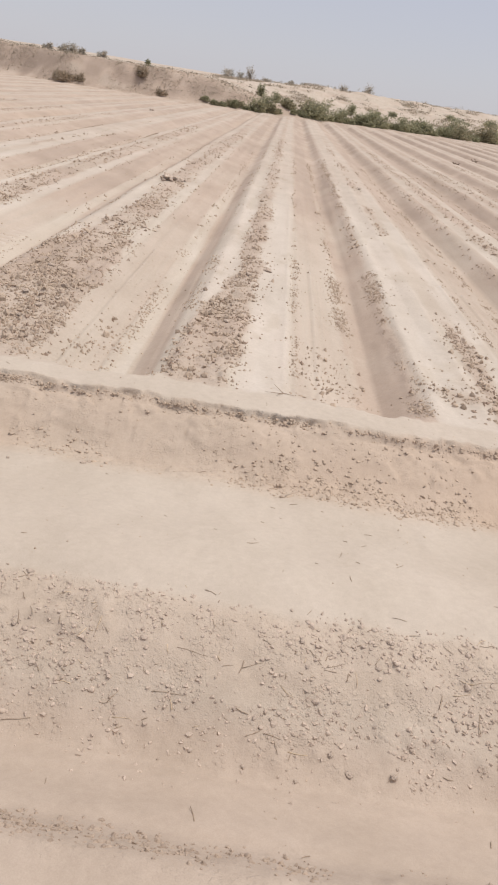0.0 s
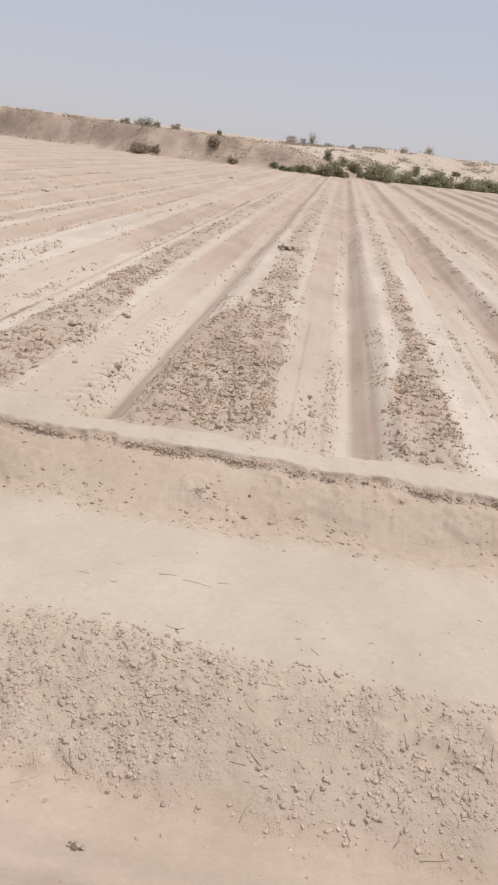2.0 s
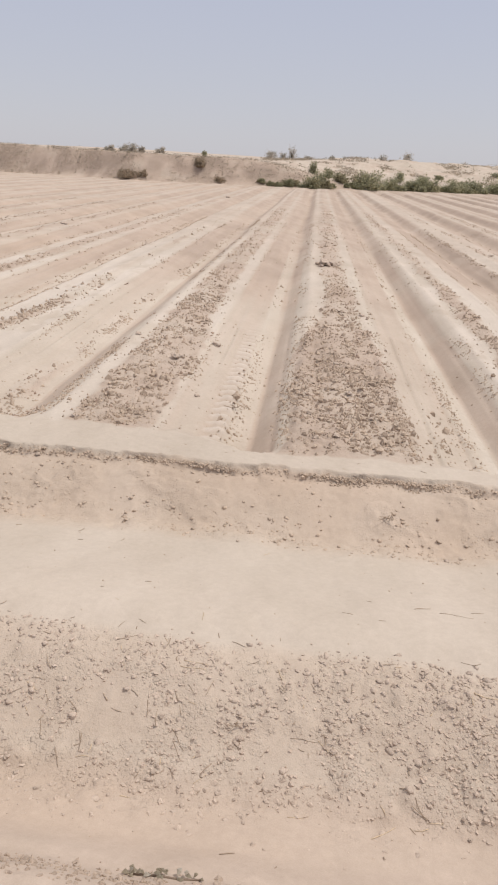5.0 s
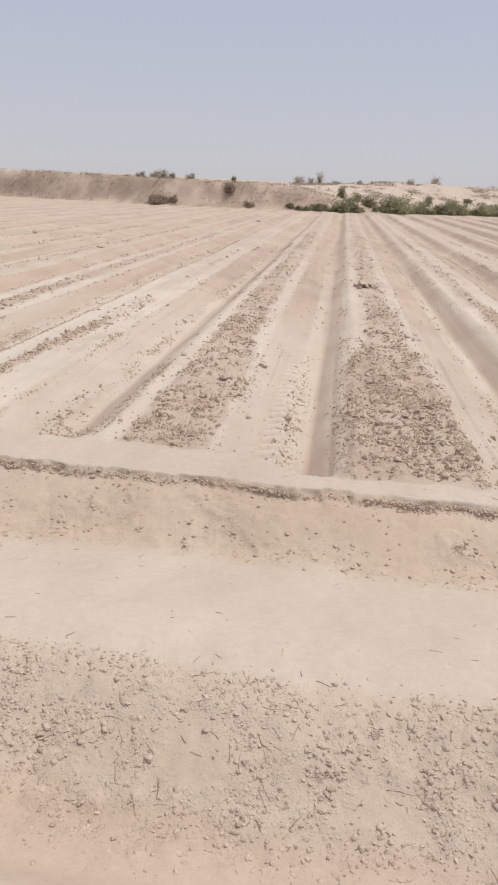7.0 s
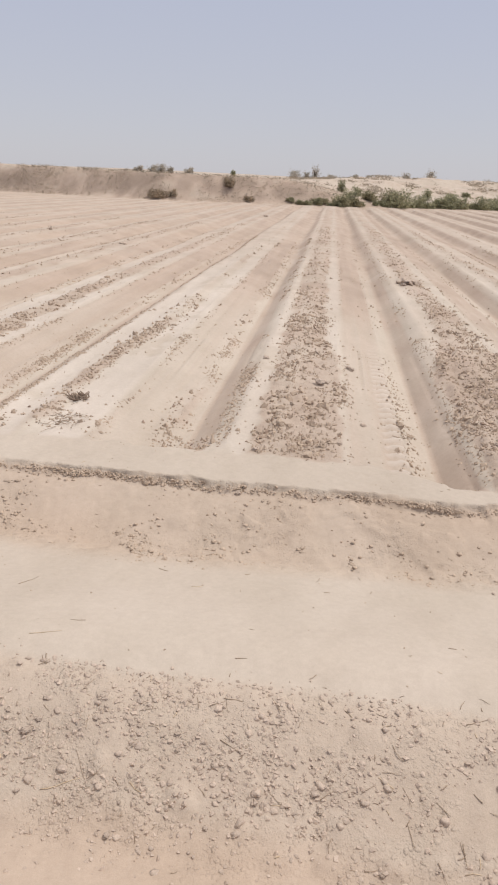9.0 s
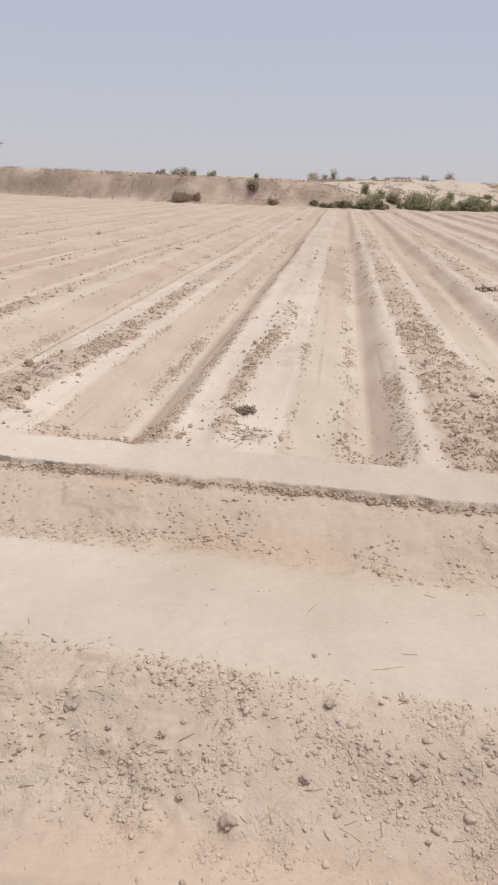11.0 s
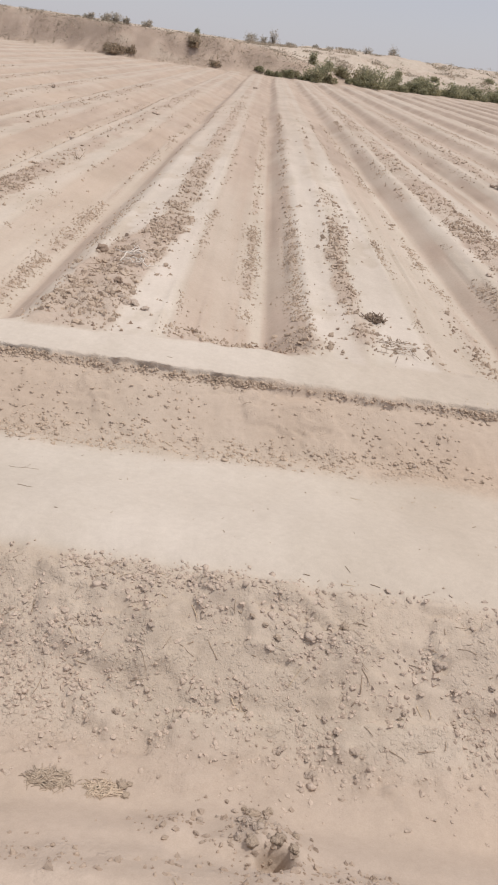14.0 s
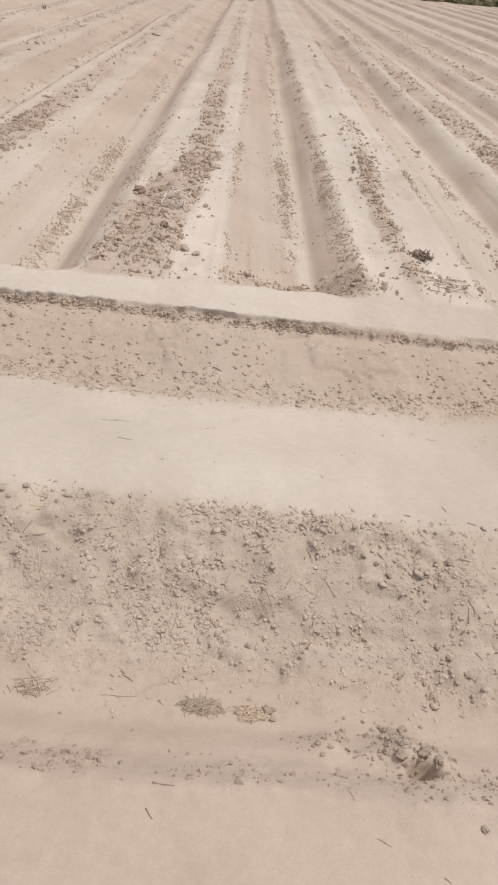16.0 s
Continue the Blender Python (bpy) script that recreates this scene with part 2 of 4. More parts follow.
PROFILE_U = [-0.30, -0.20, -0.11, 0.09, 0.16, 0.30, 0.48, 0.66, 0.84, 0.94, 1.08, 1.22, 1.32]
PROFILE_Z = [-0.100, -0.128, -0.138, 0.000, 0.028, 0.024, 0.048, 0.026, 0.020, 0.004, -0.034, -0.074, -0.100]


def tyre_lugs(x, y):
    """Bars pressed by a tyre along the middle of one bed."""
    u = row_place(x)
    track = band(u, 1.18, 1.36, 0.02) * (1 - step(6.5, 8.5, y)) * (row_number(x) == -2)
    return track * step(-0.1, 0.5, np.sin(y * 46 + 14 * np.abs(u - 1.27)) + 0.6 * value_noise(x * 9, y * 9, 111))


def tines(x, y):
    """Fine grooves that the tines drew along the beds, fading in and out."""
    u, k = row_place(x), row_number(x)
    here = step(-0.15, 0.2, value_noise(k * 6.1, y * 0.35, 91)) * (1 - step(18, 30, y))
    lie = 0.02 * value_noise(k * 1.7, y * 0.6, 92)
    groove = lambda at, wide: np.exp(-((u + lie - at) / wide) ** 2)
    return here * (-0.014 * groove(1.06, 0.018) - 0.012 * groove(1.14, 0.016) + 0.010 * groove(1.10, 0.02) - 0.010 * groove(0.90, 0.016) + 0.012 * groove(0.86, 0.02) - 0.008 * groove(0.02, 0.012))


def field_height(x, y):
    xw = x + 0.10 * value_noise(y * 0.22, x * 0.12, 20) * step(5, 14, y)
    u = row_place(xw)
    k = row_number(xw)
    deep = 1.0 + 0.35 * value_noise(k * 7.3, y * 0.15, 21)
    z = np.interp(u, PROFILE_U, PROFILE_Z) * deep
    z = z - 0.010 * np.exp(-((u - 1.20) / 0.035) ** 2) - 0.008 * np.exp(-((u - 1.00) / 0.03) ** 2) + 0.010 * np.exp(-((u - 0.19) / 0.04) ** 2)
    z = z + 0.018 * (tyre_lugs(x, y) - 0.6 * band(u, 1.17, 1.37, 0.02) * (k == -2) * (1 - step(6.5, 8.5, y)))
    z = z + 0.007 * value_noise(x * 11, y * 0.45, 48) + 0.005 * value_noise(x * 23, y * 0.8, 49)
    rough = np.clip(cloddy_row(x, y) * 1.3 + 0.75 * edge_lines(x, y) - 0.1, 0, 1) * (1 - step(14, 22, y))
    z = z + where_loose(rough, x, y, lambda a, c: 0.45 * domes(a, c, 0.075, 0.45, 1) + 0.026 * fbm(a * 14, c * 14, 3, 23))
    return z + tines(x, y) + 0.014 * fbm(x * 2.5, y * 0.8, 3, 22) + 0.032 * heaps(x, y)


# clods by row: near from and to, distance where that ends, far from and to, amount; crumbs at the furrow's left and right edge and on the bed; bleaching
ROW_STYLE = {
    -6: (0.22, 0.62, 8.0, 0.33, 0.66, 0.9, 0.7, 0.6, 0.5, 0.4),
    -5: (0.22, 0.62, 8.0, 0.33, 0.66, 1.0, 0.8, 0.6, 0.5, 0.5),
    -4: (0.14, 0.60, 6.4, 0.47, 0.72, 1.0, 1.0, 0.3, 0.6, 1.25),
    -3: (0.43, 0.57, 7.0, 0.53, 0.68, 0.8, 1.0, 1.2, 0.8, 1.2),
    -2: (0.33, 0.91, 7.0, 0.30, 0.72, 1.0, 0.9, 1.0, 0.3, 0.8),
    -1: (0.10, 0.92, 7.2, 0.36, 0.74, 1.0, 0.2, 0.4, 0.4, 0.6),
    0: (0.13, 0.58, 5.6, 0.36, 0.58, 0.9, 0.4, 0.3, 0.8, 1.0),
    1: (0.53, 0.68, 9.0, 0.50, 0.66, 0.8, 1.0, 1.3, 0.5, 0.9),
    2: (0.38, 0.66, 9.0, 0.38, 0.66, 0.9, 0.8, 0.8, 0.5, 0.4)}
ROW_TABLE = np.array([ROW_STYLE[k] for k in sorted(ROW_STYLE)])


def row_style(k):
    i = (k + 6).astype(int)
    inside = (i >= 0) & (i < len(ROW_TABLE))
    return np.where(inside[..., None], ROW_TABLE[np.clip(i, 0, len(ROW_TABLE) - 1)], ROW_TABLE[np.abs(i * 5) % 2 * 8])


def clod_strip(x, y):
    """From and to of the clods across each row, and their amount."""
    k = row_number(x)
    st = row_style(k)
    far = step(st[..., 2] - 1.0, st[..., 2] + 1.2, y)
    a, c = st[..., 0] * (1 - far) + st[..., 3] * far, st[..., 1] * (1 - far) + st[..., 4] * far
    sway = 0.07 * value_noise(k * 5.7, y * 0.8, 25) + 0.06 * value_noise(k * 3.1, y * 2.6, 26)
    much = st[..., 5] * (1 - 0.4 * far * (1 - step(-0.42, 0.0, value_noise(k * 9.1 + 3, y * 0.12, 27) + 0.1)))
    much = much * np.where(st[..., 5] < 0.85, step(-0.30, 0.10, value_noise(k * 4.3, y * 1.1, 28)), 1)
    return a + sway, c + sway + 0.05 * value_noise(k * 2.9, y * 1.7, 69), much


def cloddy_row(x, y):
    """Where loose clods lie along the tops of the rows, 0 to 1."""
    u = row_place(x) + 0.07 * value_noise(x * 9, y * 6, 68)
    a, c, much = clod_strip(x, y)
    core = band(u, a, c, 0.06) * (0.5 + 0.5 * step(-0.28, 0.06, fbm(x * 2.6, y * 1.1, 3, 95) + 0.3 * much - 0.04 * step(6, 9, y)))
    strew = 0.06 * band(u, a - 0.12, c + 0.12, 0.06)
    return np.maximum(much * np.maximum(core, strew), heaps(x, y))


def bleached(x, y):
    """White salty crust to both sides of the clods, with sharp broken outlines, 0 to 1."""
    u, st = row_place(x), row_style(row_number(x))
    a, c, much = clod_strip(x, y)
    beside = np.maximum(band(u, 0.13, a - 0.01, 0.03), band(u, c + 0.01, 0.89, 0.03))
    worn = fbm(x * 3.2, y * 1.4, 3, 80) + 0.5 * value_noise(x * 14, y * 9, 81)
    return 0.45 * st[..., 9] * beside * step(-0.32, -0.12, worn + 0.25 * (st[..., 9] - 0.8)) * (1 - 0.8 * step(8, 20, y))


HEAPS = [  # x, y, half width, half length, amount: churned soil at the row ends
    (-5.74, 4.52, 0.26, 0.24, 1.0), (-6.95, 4.85, 0.24, 0.35, 0.7), (-6.15, 4.50, 0.30, 0.15, 0.8), (-4.20, 4.45, 0.18, 0.25, 0.7), (-1.30, 4.65, 0.16, 0.55, 0.28), (0.30, 4.60, 0.20, 0.50, 0.28),
    (-5.08, 4.58, 0.26, 0.20, 0.30), (-2.80, 4.80, 0.10, 0.50, 0.30), (-4.45, 5.0, 0.10, 0.6, 0.4), (1.2, 4.4, 0.3, 0.2, 0.6)]


def heaps(x, y):
    out = np.zeros(np.broadcast(x, y).shape)
    for hx, hy, rx, ry, a in HEAPS:
        out = np.maximum(out, a * np.exp(-(((x - hx) / rx) ** 2 + ((y - hy) / ry) ** 2) ** 1.5))
    return out * (0.75 + 0.6 * value_noise(x * 6, y * 6, 29))


def edge_lines(x, y):
    """Crumbs rolled to the edges of the furrows, 0 to 1."""
    u, st = row_place(x), row_style(row_number(x))
    sway = 0.03 * value_noise(x * 2, y * 1.9, 82)
    left = row_style(row_number(x + 0.2))[..., 6]
    v = (u + 0.26 + sway + 0.5 * PERIOD) % PERIOD - 0.5 * PERIOD
    gaps = 0.45 + 0.55 * step(-0.2, 0.15, fbm(x * 2.0, y * 1.6, 2, 83))
    return gaps * (st[..., 7] * np.exp(-((u + sway - 0.10) / 0.055) ** 2) + left * np.exp(-(v / 0.06) ** 2) + st[..., 8] * 0.7 * np.exp(-((u + sway - 0.93) / 0.035) ** 2)) + 0.012


def bands(x):
    r, t, c, f, l, h = rim(x), trough(x), crest(x), foot(x), lip(x), scarp(x)
    return [(r - 0.07, 0.060), (r + 0.09, -0.065), (t - 0.10, -0.150), (np.minimum(t + 0.12, c - 0.49), -0.178), (c - 0.07, 0.028),
            (c + 0.12, 0.055), (f - 0.22, -0.125), (f + 0.02, -0.170), (np.minimum(lip_line(x) - 0.062, l - 0.026), -0.010), (l - 0.020, 0.043 - h), (l, 0.043), (l + 0.30, 0.036)]


def mounds(x, y):
    d = y - levee_foot(x)
    right = step(-9, 4, x)
    ridge = np.interp(x, [-50, -27, -13, -5], [2.5, 2.15, 1.95, 1.9]) + 0.18 * value_noise(x * 0.08, x * 0, 30) + 0.05 * value_noise(x * 0.6, y * 0.3, 31)
    left_bank = ridge * step(0, 2.6, d + 0.20 * value_noise(x * 0.25, x * 0, 33) + 0.15 * fbm(x * 0.5, d * 1.4, 2, 108)) + (0.06 * fbm(x * 0.5, d * 1.2, 4, 32) + 0.07 * fbm(x * 1.1, d * 1.7, 2, 109)) * step(0.2, 1.2, d)
    dunes = 2.2 * step(0, 30, d) + 0.9 * np.abs(fbm(x * 0.16, y * 0.14, 4, 34)) * step(1, 10, d) + 0.3 * fbm(x * 0.6, y * 0.5, 3, 35) * step(1, 5, d)
    z = left_bank * (1 - right) + dunes * right
    return z + 0.9 * step(40, 200, d) * (1 + value_noise(x * 0.01, y * 0.01, 36)) + np.clip(d - 4, 0, 90) * 0.006


def ground(x, y):
    x, y = np.asarray(x, float), np.asarray(y, float)
    rows = bands(x)
    z = np.full(np.broadcast(x, y).shape, rows[0][1])
    for (y0, z0), (y1, z1) in zip(rows, rows[1:]):
        w = np.clip((y - y0) / (y1 - y0), 0, 1)
        w = 0.5 * w + 0.5 * w * w * (3 - 2 * w)
        z = np.where(y > y0, z0 + (z1 - z0) * w, z)
    l = lip(x)
    w = step(0, 0.28, y - field_start(x))
    z = z * (1 - w) + field_height(x, y) * w
    near = 1 - step(4, 9, y)
    z = z + near * (0.010 * fbm(x * 3, y * 3, 3, 41) + 0.005 * fbm(x * 18, y * 18, 2, 42))
    z = z + near * 0.040 * churn(x, y) - near * 0.085 * np.exp(-(((x + 5.81) / 0.036) ** 2 + ((y - 1.505) / 0.028) ** 2) ** 2)
    slope = near * slope_mask(x, y)
    z = z + where_loose(slope, x, y, slope_relief)
    ledge = crest(x) - 0.16 + 0.16 * value_noise(x * 2.1, x * 0, 84) + 0.09 * value_noise(x * 7, x * 0, 85) + 0.03 * value_noise(x * 23, x * 0, 93)
    broken = step(0.05, 0.18, value_noise(x * 2.7, x * 0, 86) + 0.4 * value_noise(x * 9, x * 0, 94)) * step(4.4, 5.4, -x) * (1 - step(6.6, 7.4, -x))
    z = z + near * 0.024 * broken * (step(-0.014, 0.006, y - ledge) - step(0.006, 0.12, y - ledge))
    fm = step(-1.5, 0.5, y - levee_foot(x))
    return z * (1 - fm) + fm * mounds(x, y)


def slope_relief(x, y):
    """Rills, lumps and broken crust on the loose slopes."""
    on_bank = step(foot(x) - 0.25, foot(x) - 0.15, y)
    clumps = step(-0.20, 0.22, fbm(x * 2.3, y * 2.3, 3, 87))
    rough = 0.009 * value_noise(x * 13, y * 1.6, 58) + 0.011 * fbm(x * 8, y * 8, 3, 43)
    lumps = (0.25 + 0.75 * clumps) * 0.55 * domes(x, y, 0.062, 0.42, 3)
    crust = 0.010 * step(0.02, 0.07, fbm(x * 5.5, y * 7, 3, 88)) + 0.006 * step(0.0, 0.04, fbm(x * 14, y * 16, 2, 89))
    west = step(4.4, 5.2, -x) * (0.016 * step(0.0, 0.05, fbm(x * 5, y * 8, 3, 97)) + 0.010 * step(0.02, 0.06, fbm(x * 11, y * 14, 2, 98)))
    return (rough + lumps + west) * (1 - on_bank) + on_bank * (0.45 * rough + 0.30 * lumps + crust)


def field_start(x):
    return lip(x) + np.interp(x, [-8, -5, -3, -2.4, -1, 2], [0.28, 0.40, 0.34, 0.16, 0.19, 0.26]) + 0.08 * value_noise(x * 2.2, x * 0, 40) + 0.04 * value_noise(x * 9, x * 0, 44)


def churn(x, y):
    """Soil churned up by the edge of the path."""
    n = 0.7 + 0.9 * fbm(x * 12, y * 12, 2, 57)
    return np.exp(-(((x + 5.93) / 0.17) ** 2 + ((y - 1.60) / 0.075) ** 2) ** 1.4) * n + np.exp(-(((x + 5.80) / 0.07) ** 2 + ((y - 1.56) / 0.12) ** 2) ** 1.4) * n


def slope_mask(x, y):
    """The loose, lumpy slopes of the two low bunds and the rim of the path."""
    c, f, l, t, r = crest(x), foot(x), lip(x), trough(x), rim(x)
    a = step(t - 0.10, t + 0.12, y) * (1 - step(c - 0.05, c + 0.02, y))
    g = step(f - 0.22, f + 0.02, y) * (1 - step(l - 0.01, l + 0.03, y))
    e = step(r - 0.16, r - 0.06, y) * (1 - step(r + 0.02, r + 0.14, y))
    g = g * (0.30 + 0.70 * np.maximum(1 - step(f - 0.05, f + 0.17, y), step(0.02, 0.22, fbm(x * 2.8, y * 2.8, 3, 96))))
    return np.maximum(np.maximum(a, 0.95 * g), 0.35 * e)


def soil_mix(x, y):
    """Loam, clay and bleached shares of the surface; loam also holds shade painted on furrow sides and under clods."""
    far = step(-1, 1, y - levee_foot(x))
    n1, n2 = fbm(x * 1.1, y * 1.1, 3, 50), fbm(x * 0.35, y * 0.35, 3, 51)
    inf = step(0, 0.06, y - field_start(x))
    u = row_place(x)
    k = row_number(x)
    # steep west furrow sides, turned from the sun: their shade painted as extra loam
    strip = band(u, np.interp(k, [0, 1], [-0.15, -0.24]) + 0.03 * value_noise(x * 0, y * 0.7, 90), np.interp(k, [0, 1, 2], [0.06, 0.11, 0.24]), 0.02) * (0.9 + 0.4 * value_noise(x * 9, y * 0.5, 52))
    streak = value_noise(x * 8, y * 0.30, 53) + 0.6 * value_noise(x * 19, y * 0.6, 54)
    # loose brown soil, deepened under the clods to paint the shade in their gaps
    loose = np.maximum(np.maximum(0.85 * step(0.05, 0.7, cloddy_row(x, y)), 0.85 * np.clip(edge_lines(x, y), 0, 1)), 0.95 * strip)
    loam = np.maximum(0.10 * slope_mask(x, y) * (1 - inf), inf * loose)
    path = 1 - step(trough(x) + 0.05, trough(x) + 0.25, y)
    bed = inf * step(0.88, 0.95, u) * (0.58 + 0.42 * step(7, 12, y) + 0.4 * value_noise(k * 3.7, y * 0.2, 55))
    east = inf * np.maximum(step(0.4, 3.5, x), 0.6 * step(9, 20, y)) * 0.65 * (1 - band(u, 0.12, 0.88, 0.06))
    plain = (0.30 - 0.24 * step(4.6, 6.2, -x)) * (1 - inf) + inf * (0.24 + 0.30 * step(8, 18, y)) + east
    bank = step(foot(x) - 0.2, foot(x) + 0.05, y) * (1 - step(lip(x) - 0.03, lip(x), y))
    loam = np.maximum(loam, 0.55 * bank)
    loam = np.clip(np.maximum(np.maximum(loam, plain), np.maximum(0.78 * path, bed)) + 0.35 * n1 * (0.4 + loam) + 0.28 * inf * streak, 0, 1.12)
    clay = np.clip(bank * (np.interp(x, [-5.5, -3.5], [0.42, 0.62]) + 0.5 * n1) + 0.40 * slope_mask(x, y) * step(trough(x) + 0.08, trough(x) + 0.25, y) * (1 - bank) * (1 - inf) + inf * 0.36 * step(5, 8, -x) * np.clip(0.35 + 1.3 * n2, 0, 1) * (1 - np.clip(1.3 * loose, 0, 1)) + path * np.interp(x, [-5.5, -4, -2.5, -1], [0.10, 0.18, 0.12, 0.08]) * (0.9 + n2), 0, 0.8)
    toe = step(trough(x) - 0.30, trough(x) - 0.08, y) * (1 - step(trough(x) + 0.10, trough(x) + 0.32, y)) * np.interp(x, [-5.5, -5.0, -3.6, -2.6, -1.4], [0, 0.60, 0.55, 0.18, 0.0])
    clay = np.clip(np.maximum(clay, toe * (1 + 1.6 * n1)), 0, 0.8)
    pale = (1 - inf) * step(5.0, 6.2, -x) * step(crest(x) - 0.03, crest(x) + 0.05, y) * (1 - bank) * (0.28 + 0.6 * n1)
    white = np.clip(np.maximum(inf * np.maximum(bleached(x, y), 0.5 * tyre_lugs(x, y)) * (1 - np.clip(1.4 * loose, 0, 1)), pale), 0, 1) * (1 - far)
    return loam * (1 - far) + far * np.clip(1.16 + 0.35 * n1 + 1.0 * fbm(x * 0.35, (y - levee_foot(x)) * 1.3, 3, 110) + 0.6 * fbm(x * 1.1, (y - levee_foot(x)) * 1.8, 2, 64) - 0.75 * step(2.4, 3.4, y - levee_foot(x)), 0.15, 1.33) * (1 - 0.15 * step(-8, 4, x)), np.maximum(clay * (1 - far), 0.12 * far), white


def lines(parts):
    out = []
    for a, c, s0, s1 in parts:
        n = max(2, int(round((c - a) / ((s0 + s1) / 2))))
        w = np.linspace(0, 1, n, endpoint=False)
        k = (s1 - s0) / (s0 + s1)
        out.append(a + (c - a) * (w * (1 - k) + k * w * w) if abs(k) > 1e-6 else a + (c - a) * w)
    out.append([parts[-1][1]])
    return np.concatenate(out)


def mesh_from(name, verts, faces, mat, smooth=True):
    me = bpy.data.meshes.new(name)
    n, k = len(faces), faces.shape[1]
    me.vertices.add(len(verts))
    me.vertices.foreach_set("co", verts.astype(np.float32).ravel())
    me.loops.add(n * k)
    me.loops.foreach_set("vertex_index", faces.astype(np.int32).ravel())
    me.polygons.add(n)
    me.polygons.foreach_set("loop_start", np.arange(0, n * k, k, dtype=np.int32))
    me.update(calc_edges=True)
    me.polygons.foreach_set("use_smooth", np.full(n, smooth))
    me.materials.append(mat)
    me.validate()
    return me


def across(west_end, west, east, east_end, wide, fine):
    """Lines across the rows: fine between west and east, wider to the ends, then out to the horizon."""
    return lines([(-3000, -200, 500, 20), (-200, west_end, 20, wide), (west_end, west, wide, fine), (west, east, fine, fine),
                  (east, east_end, fine, wide), (east_end, 200, wide, 20), (200, 3000, 20, 500)])


def build_ground():
    """One sheet, in strips that get coarser with distance; the edge of a finer strip follows the coarser one."""
    strips = [
        (across(-14.5, -14, 8, 8.5, 0.5, 0.1), lines([(-3000, -60, 500, 10), (-60, 0, 8, 0.1), (0, 1.0, 0.1, 0.05)])),
        (across(-14, -8.6, 1.5, 6, 0.2, 0.0125), lines([(1.0, 1.3, 0.03, 0.012), (1.3, 2.5, 0.0115, 0.0115), (2.5, 2.75, 0.012, 0.03)])),
        (across(-16, -9.4, 2.4, 8, 0.2, 0.011), lines([(2.75, 3.1, 0.025, 0.025), (3.1, 3.55, 0.013, 0.013), (3.55, 4.08, 0.008, 0.008), (4.08, 4.25, 0.014, 0.014)])),
        (across(-20, -10.5, 3.6, 10, 0.2, 0.018), lines([(4.25, 7.5, 0.018, 0.042)])),
        (across(-30, -15, 8, 22, 0.25, 0.035), lines([(7.5, 16, 0.045, 0.13)])),
        (across(-50, -25, 18, 45, 0.3, 0.09), lines([(16, 54, 0.15, 0.5)])),
        (across(-76, -75, 45, 46, 0.6, 0.28), lines([(54, 75, 0.3, 0.4), (75, 130, 0.5, 2.5), (130, 400, 4, 40), (400, 4000, 60, 700)]))]
    verts, faces, data, base = [], [], [], 0
    for n, (xs, ys) in enumerate(strips):
        gx, gy = xs[None, :], ys[:, None]
        z = ground(gx, gy)
        for row, m in ((0, n - 1), (-1, n + 1)):
            if 0 <= m < len(strips) and len(strips[m][0]) < len(xs):
                z[row] = np.interp(xs, strips[m][0], ground(strips[m][0], np.full(len(strips[m][0]), ys[row])))
        l = lip(gx)
        hang = np.clip((scarp(gx) - 0.018) / 0.03, 0, 1) * (np.interp(gx, [-5.5, -3.5], [0.9, 0.45]) + 0.7 * value_noise(gx * 15, gx * 0, 46) + 0.7 * value_noise(gx * 43, gx * 0, 45))
        under = np.exp(-((gy - l + 0.020) / 0.011) ** 2) * hang
        y2 = gy - 0.020 * hang * np.exp(-((gy - l - 0.003) / 0.009) ** 2) + 0.014 * under
        verts.append(np.stack(np.broadcast_arrays(gx, y2, z), -1).reshape(-1, 3))
        nx, ny = len(xs), len(ys)
        i = base + (np.arange(ny - 1)[:, None] * nx + np.arange(nx - 1)[None]).ravel()
        faces.append(np.stack([i, i + 1, i + 1 + nx, i + nx], -1))
        base += nx * ny
        loam, clay, white = soil_mix(gx, gy)
        edge = np.exp(-((gy - l + 0.012) / 0.022) ** 2)
        upper = step(foot(gx), foot(gx) + 0.2, gy) * (gy < l + 0.02)
        loose = np.clip(slope_mask(gx, gy) * (1 - 0.45 * upper) + 1.2 * edge + (0.8 * cloddy_row(gx, gy) + 0.6 * edge_lines(gx, gy)) * step(0, 0.1, gy - field_start(gx)) * (gy < 30) + (gy > 52), 0, 1)
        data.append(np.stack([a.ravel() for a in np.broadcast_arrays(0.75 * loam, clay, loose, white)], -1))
    me = mesh_from("ground", np.concatenate(verts), np.concatenate(faces), SOIL)
    at = me.attributes.new("soil", "FLOAT_COLOR", "POINT")
    at.data.foreach_set("color", np.concatenate(data).astype(np.float32).ravel())
    return tagged(new("ground", me), "dry furrowed field with low earth bunds and a far levee", "ground", kind="structure")


build_ground()


# ---- clods ----
def ball(level):
    bm = bmesh.new()
    if level:
        bmesh.ops.create_icosphere(bm, subdivisions=level, radius=1.0)
    else:
        x, X, y, Y, z, Z = [bm.verts.new(c) for c in ((-1, 0, 0), (1, 0, 0), (0, -1, 0), (0, 1, 0), (0, 0, -1), (0, 0, 1))]
        for a, b in ((x, y), (y, X), (X, Y), (Y, x)):
            bm.faces.new((a, b, Z)), bm.faces.new((b, a, z))
        bm.verts.index_update()
    v = np.array([p.co for p in bm.verts])
    f = np.array([[p.index for p in fc.verts] for fc in bm.faces])
    bm.free()
    return v, f


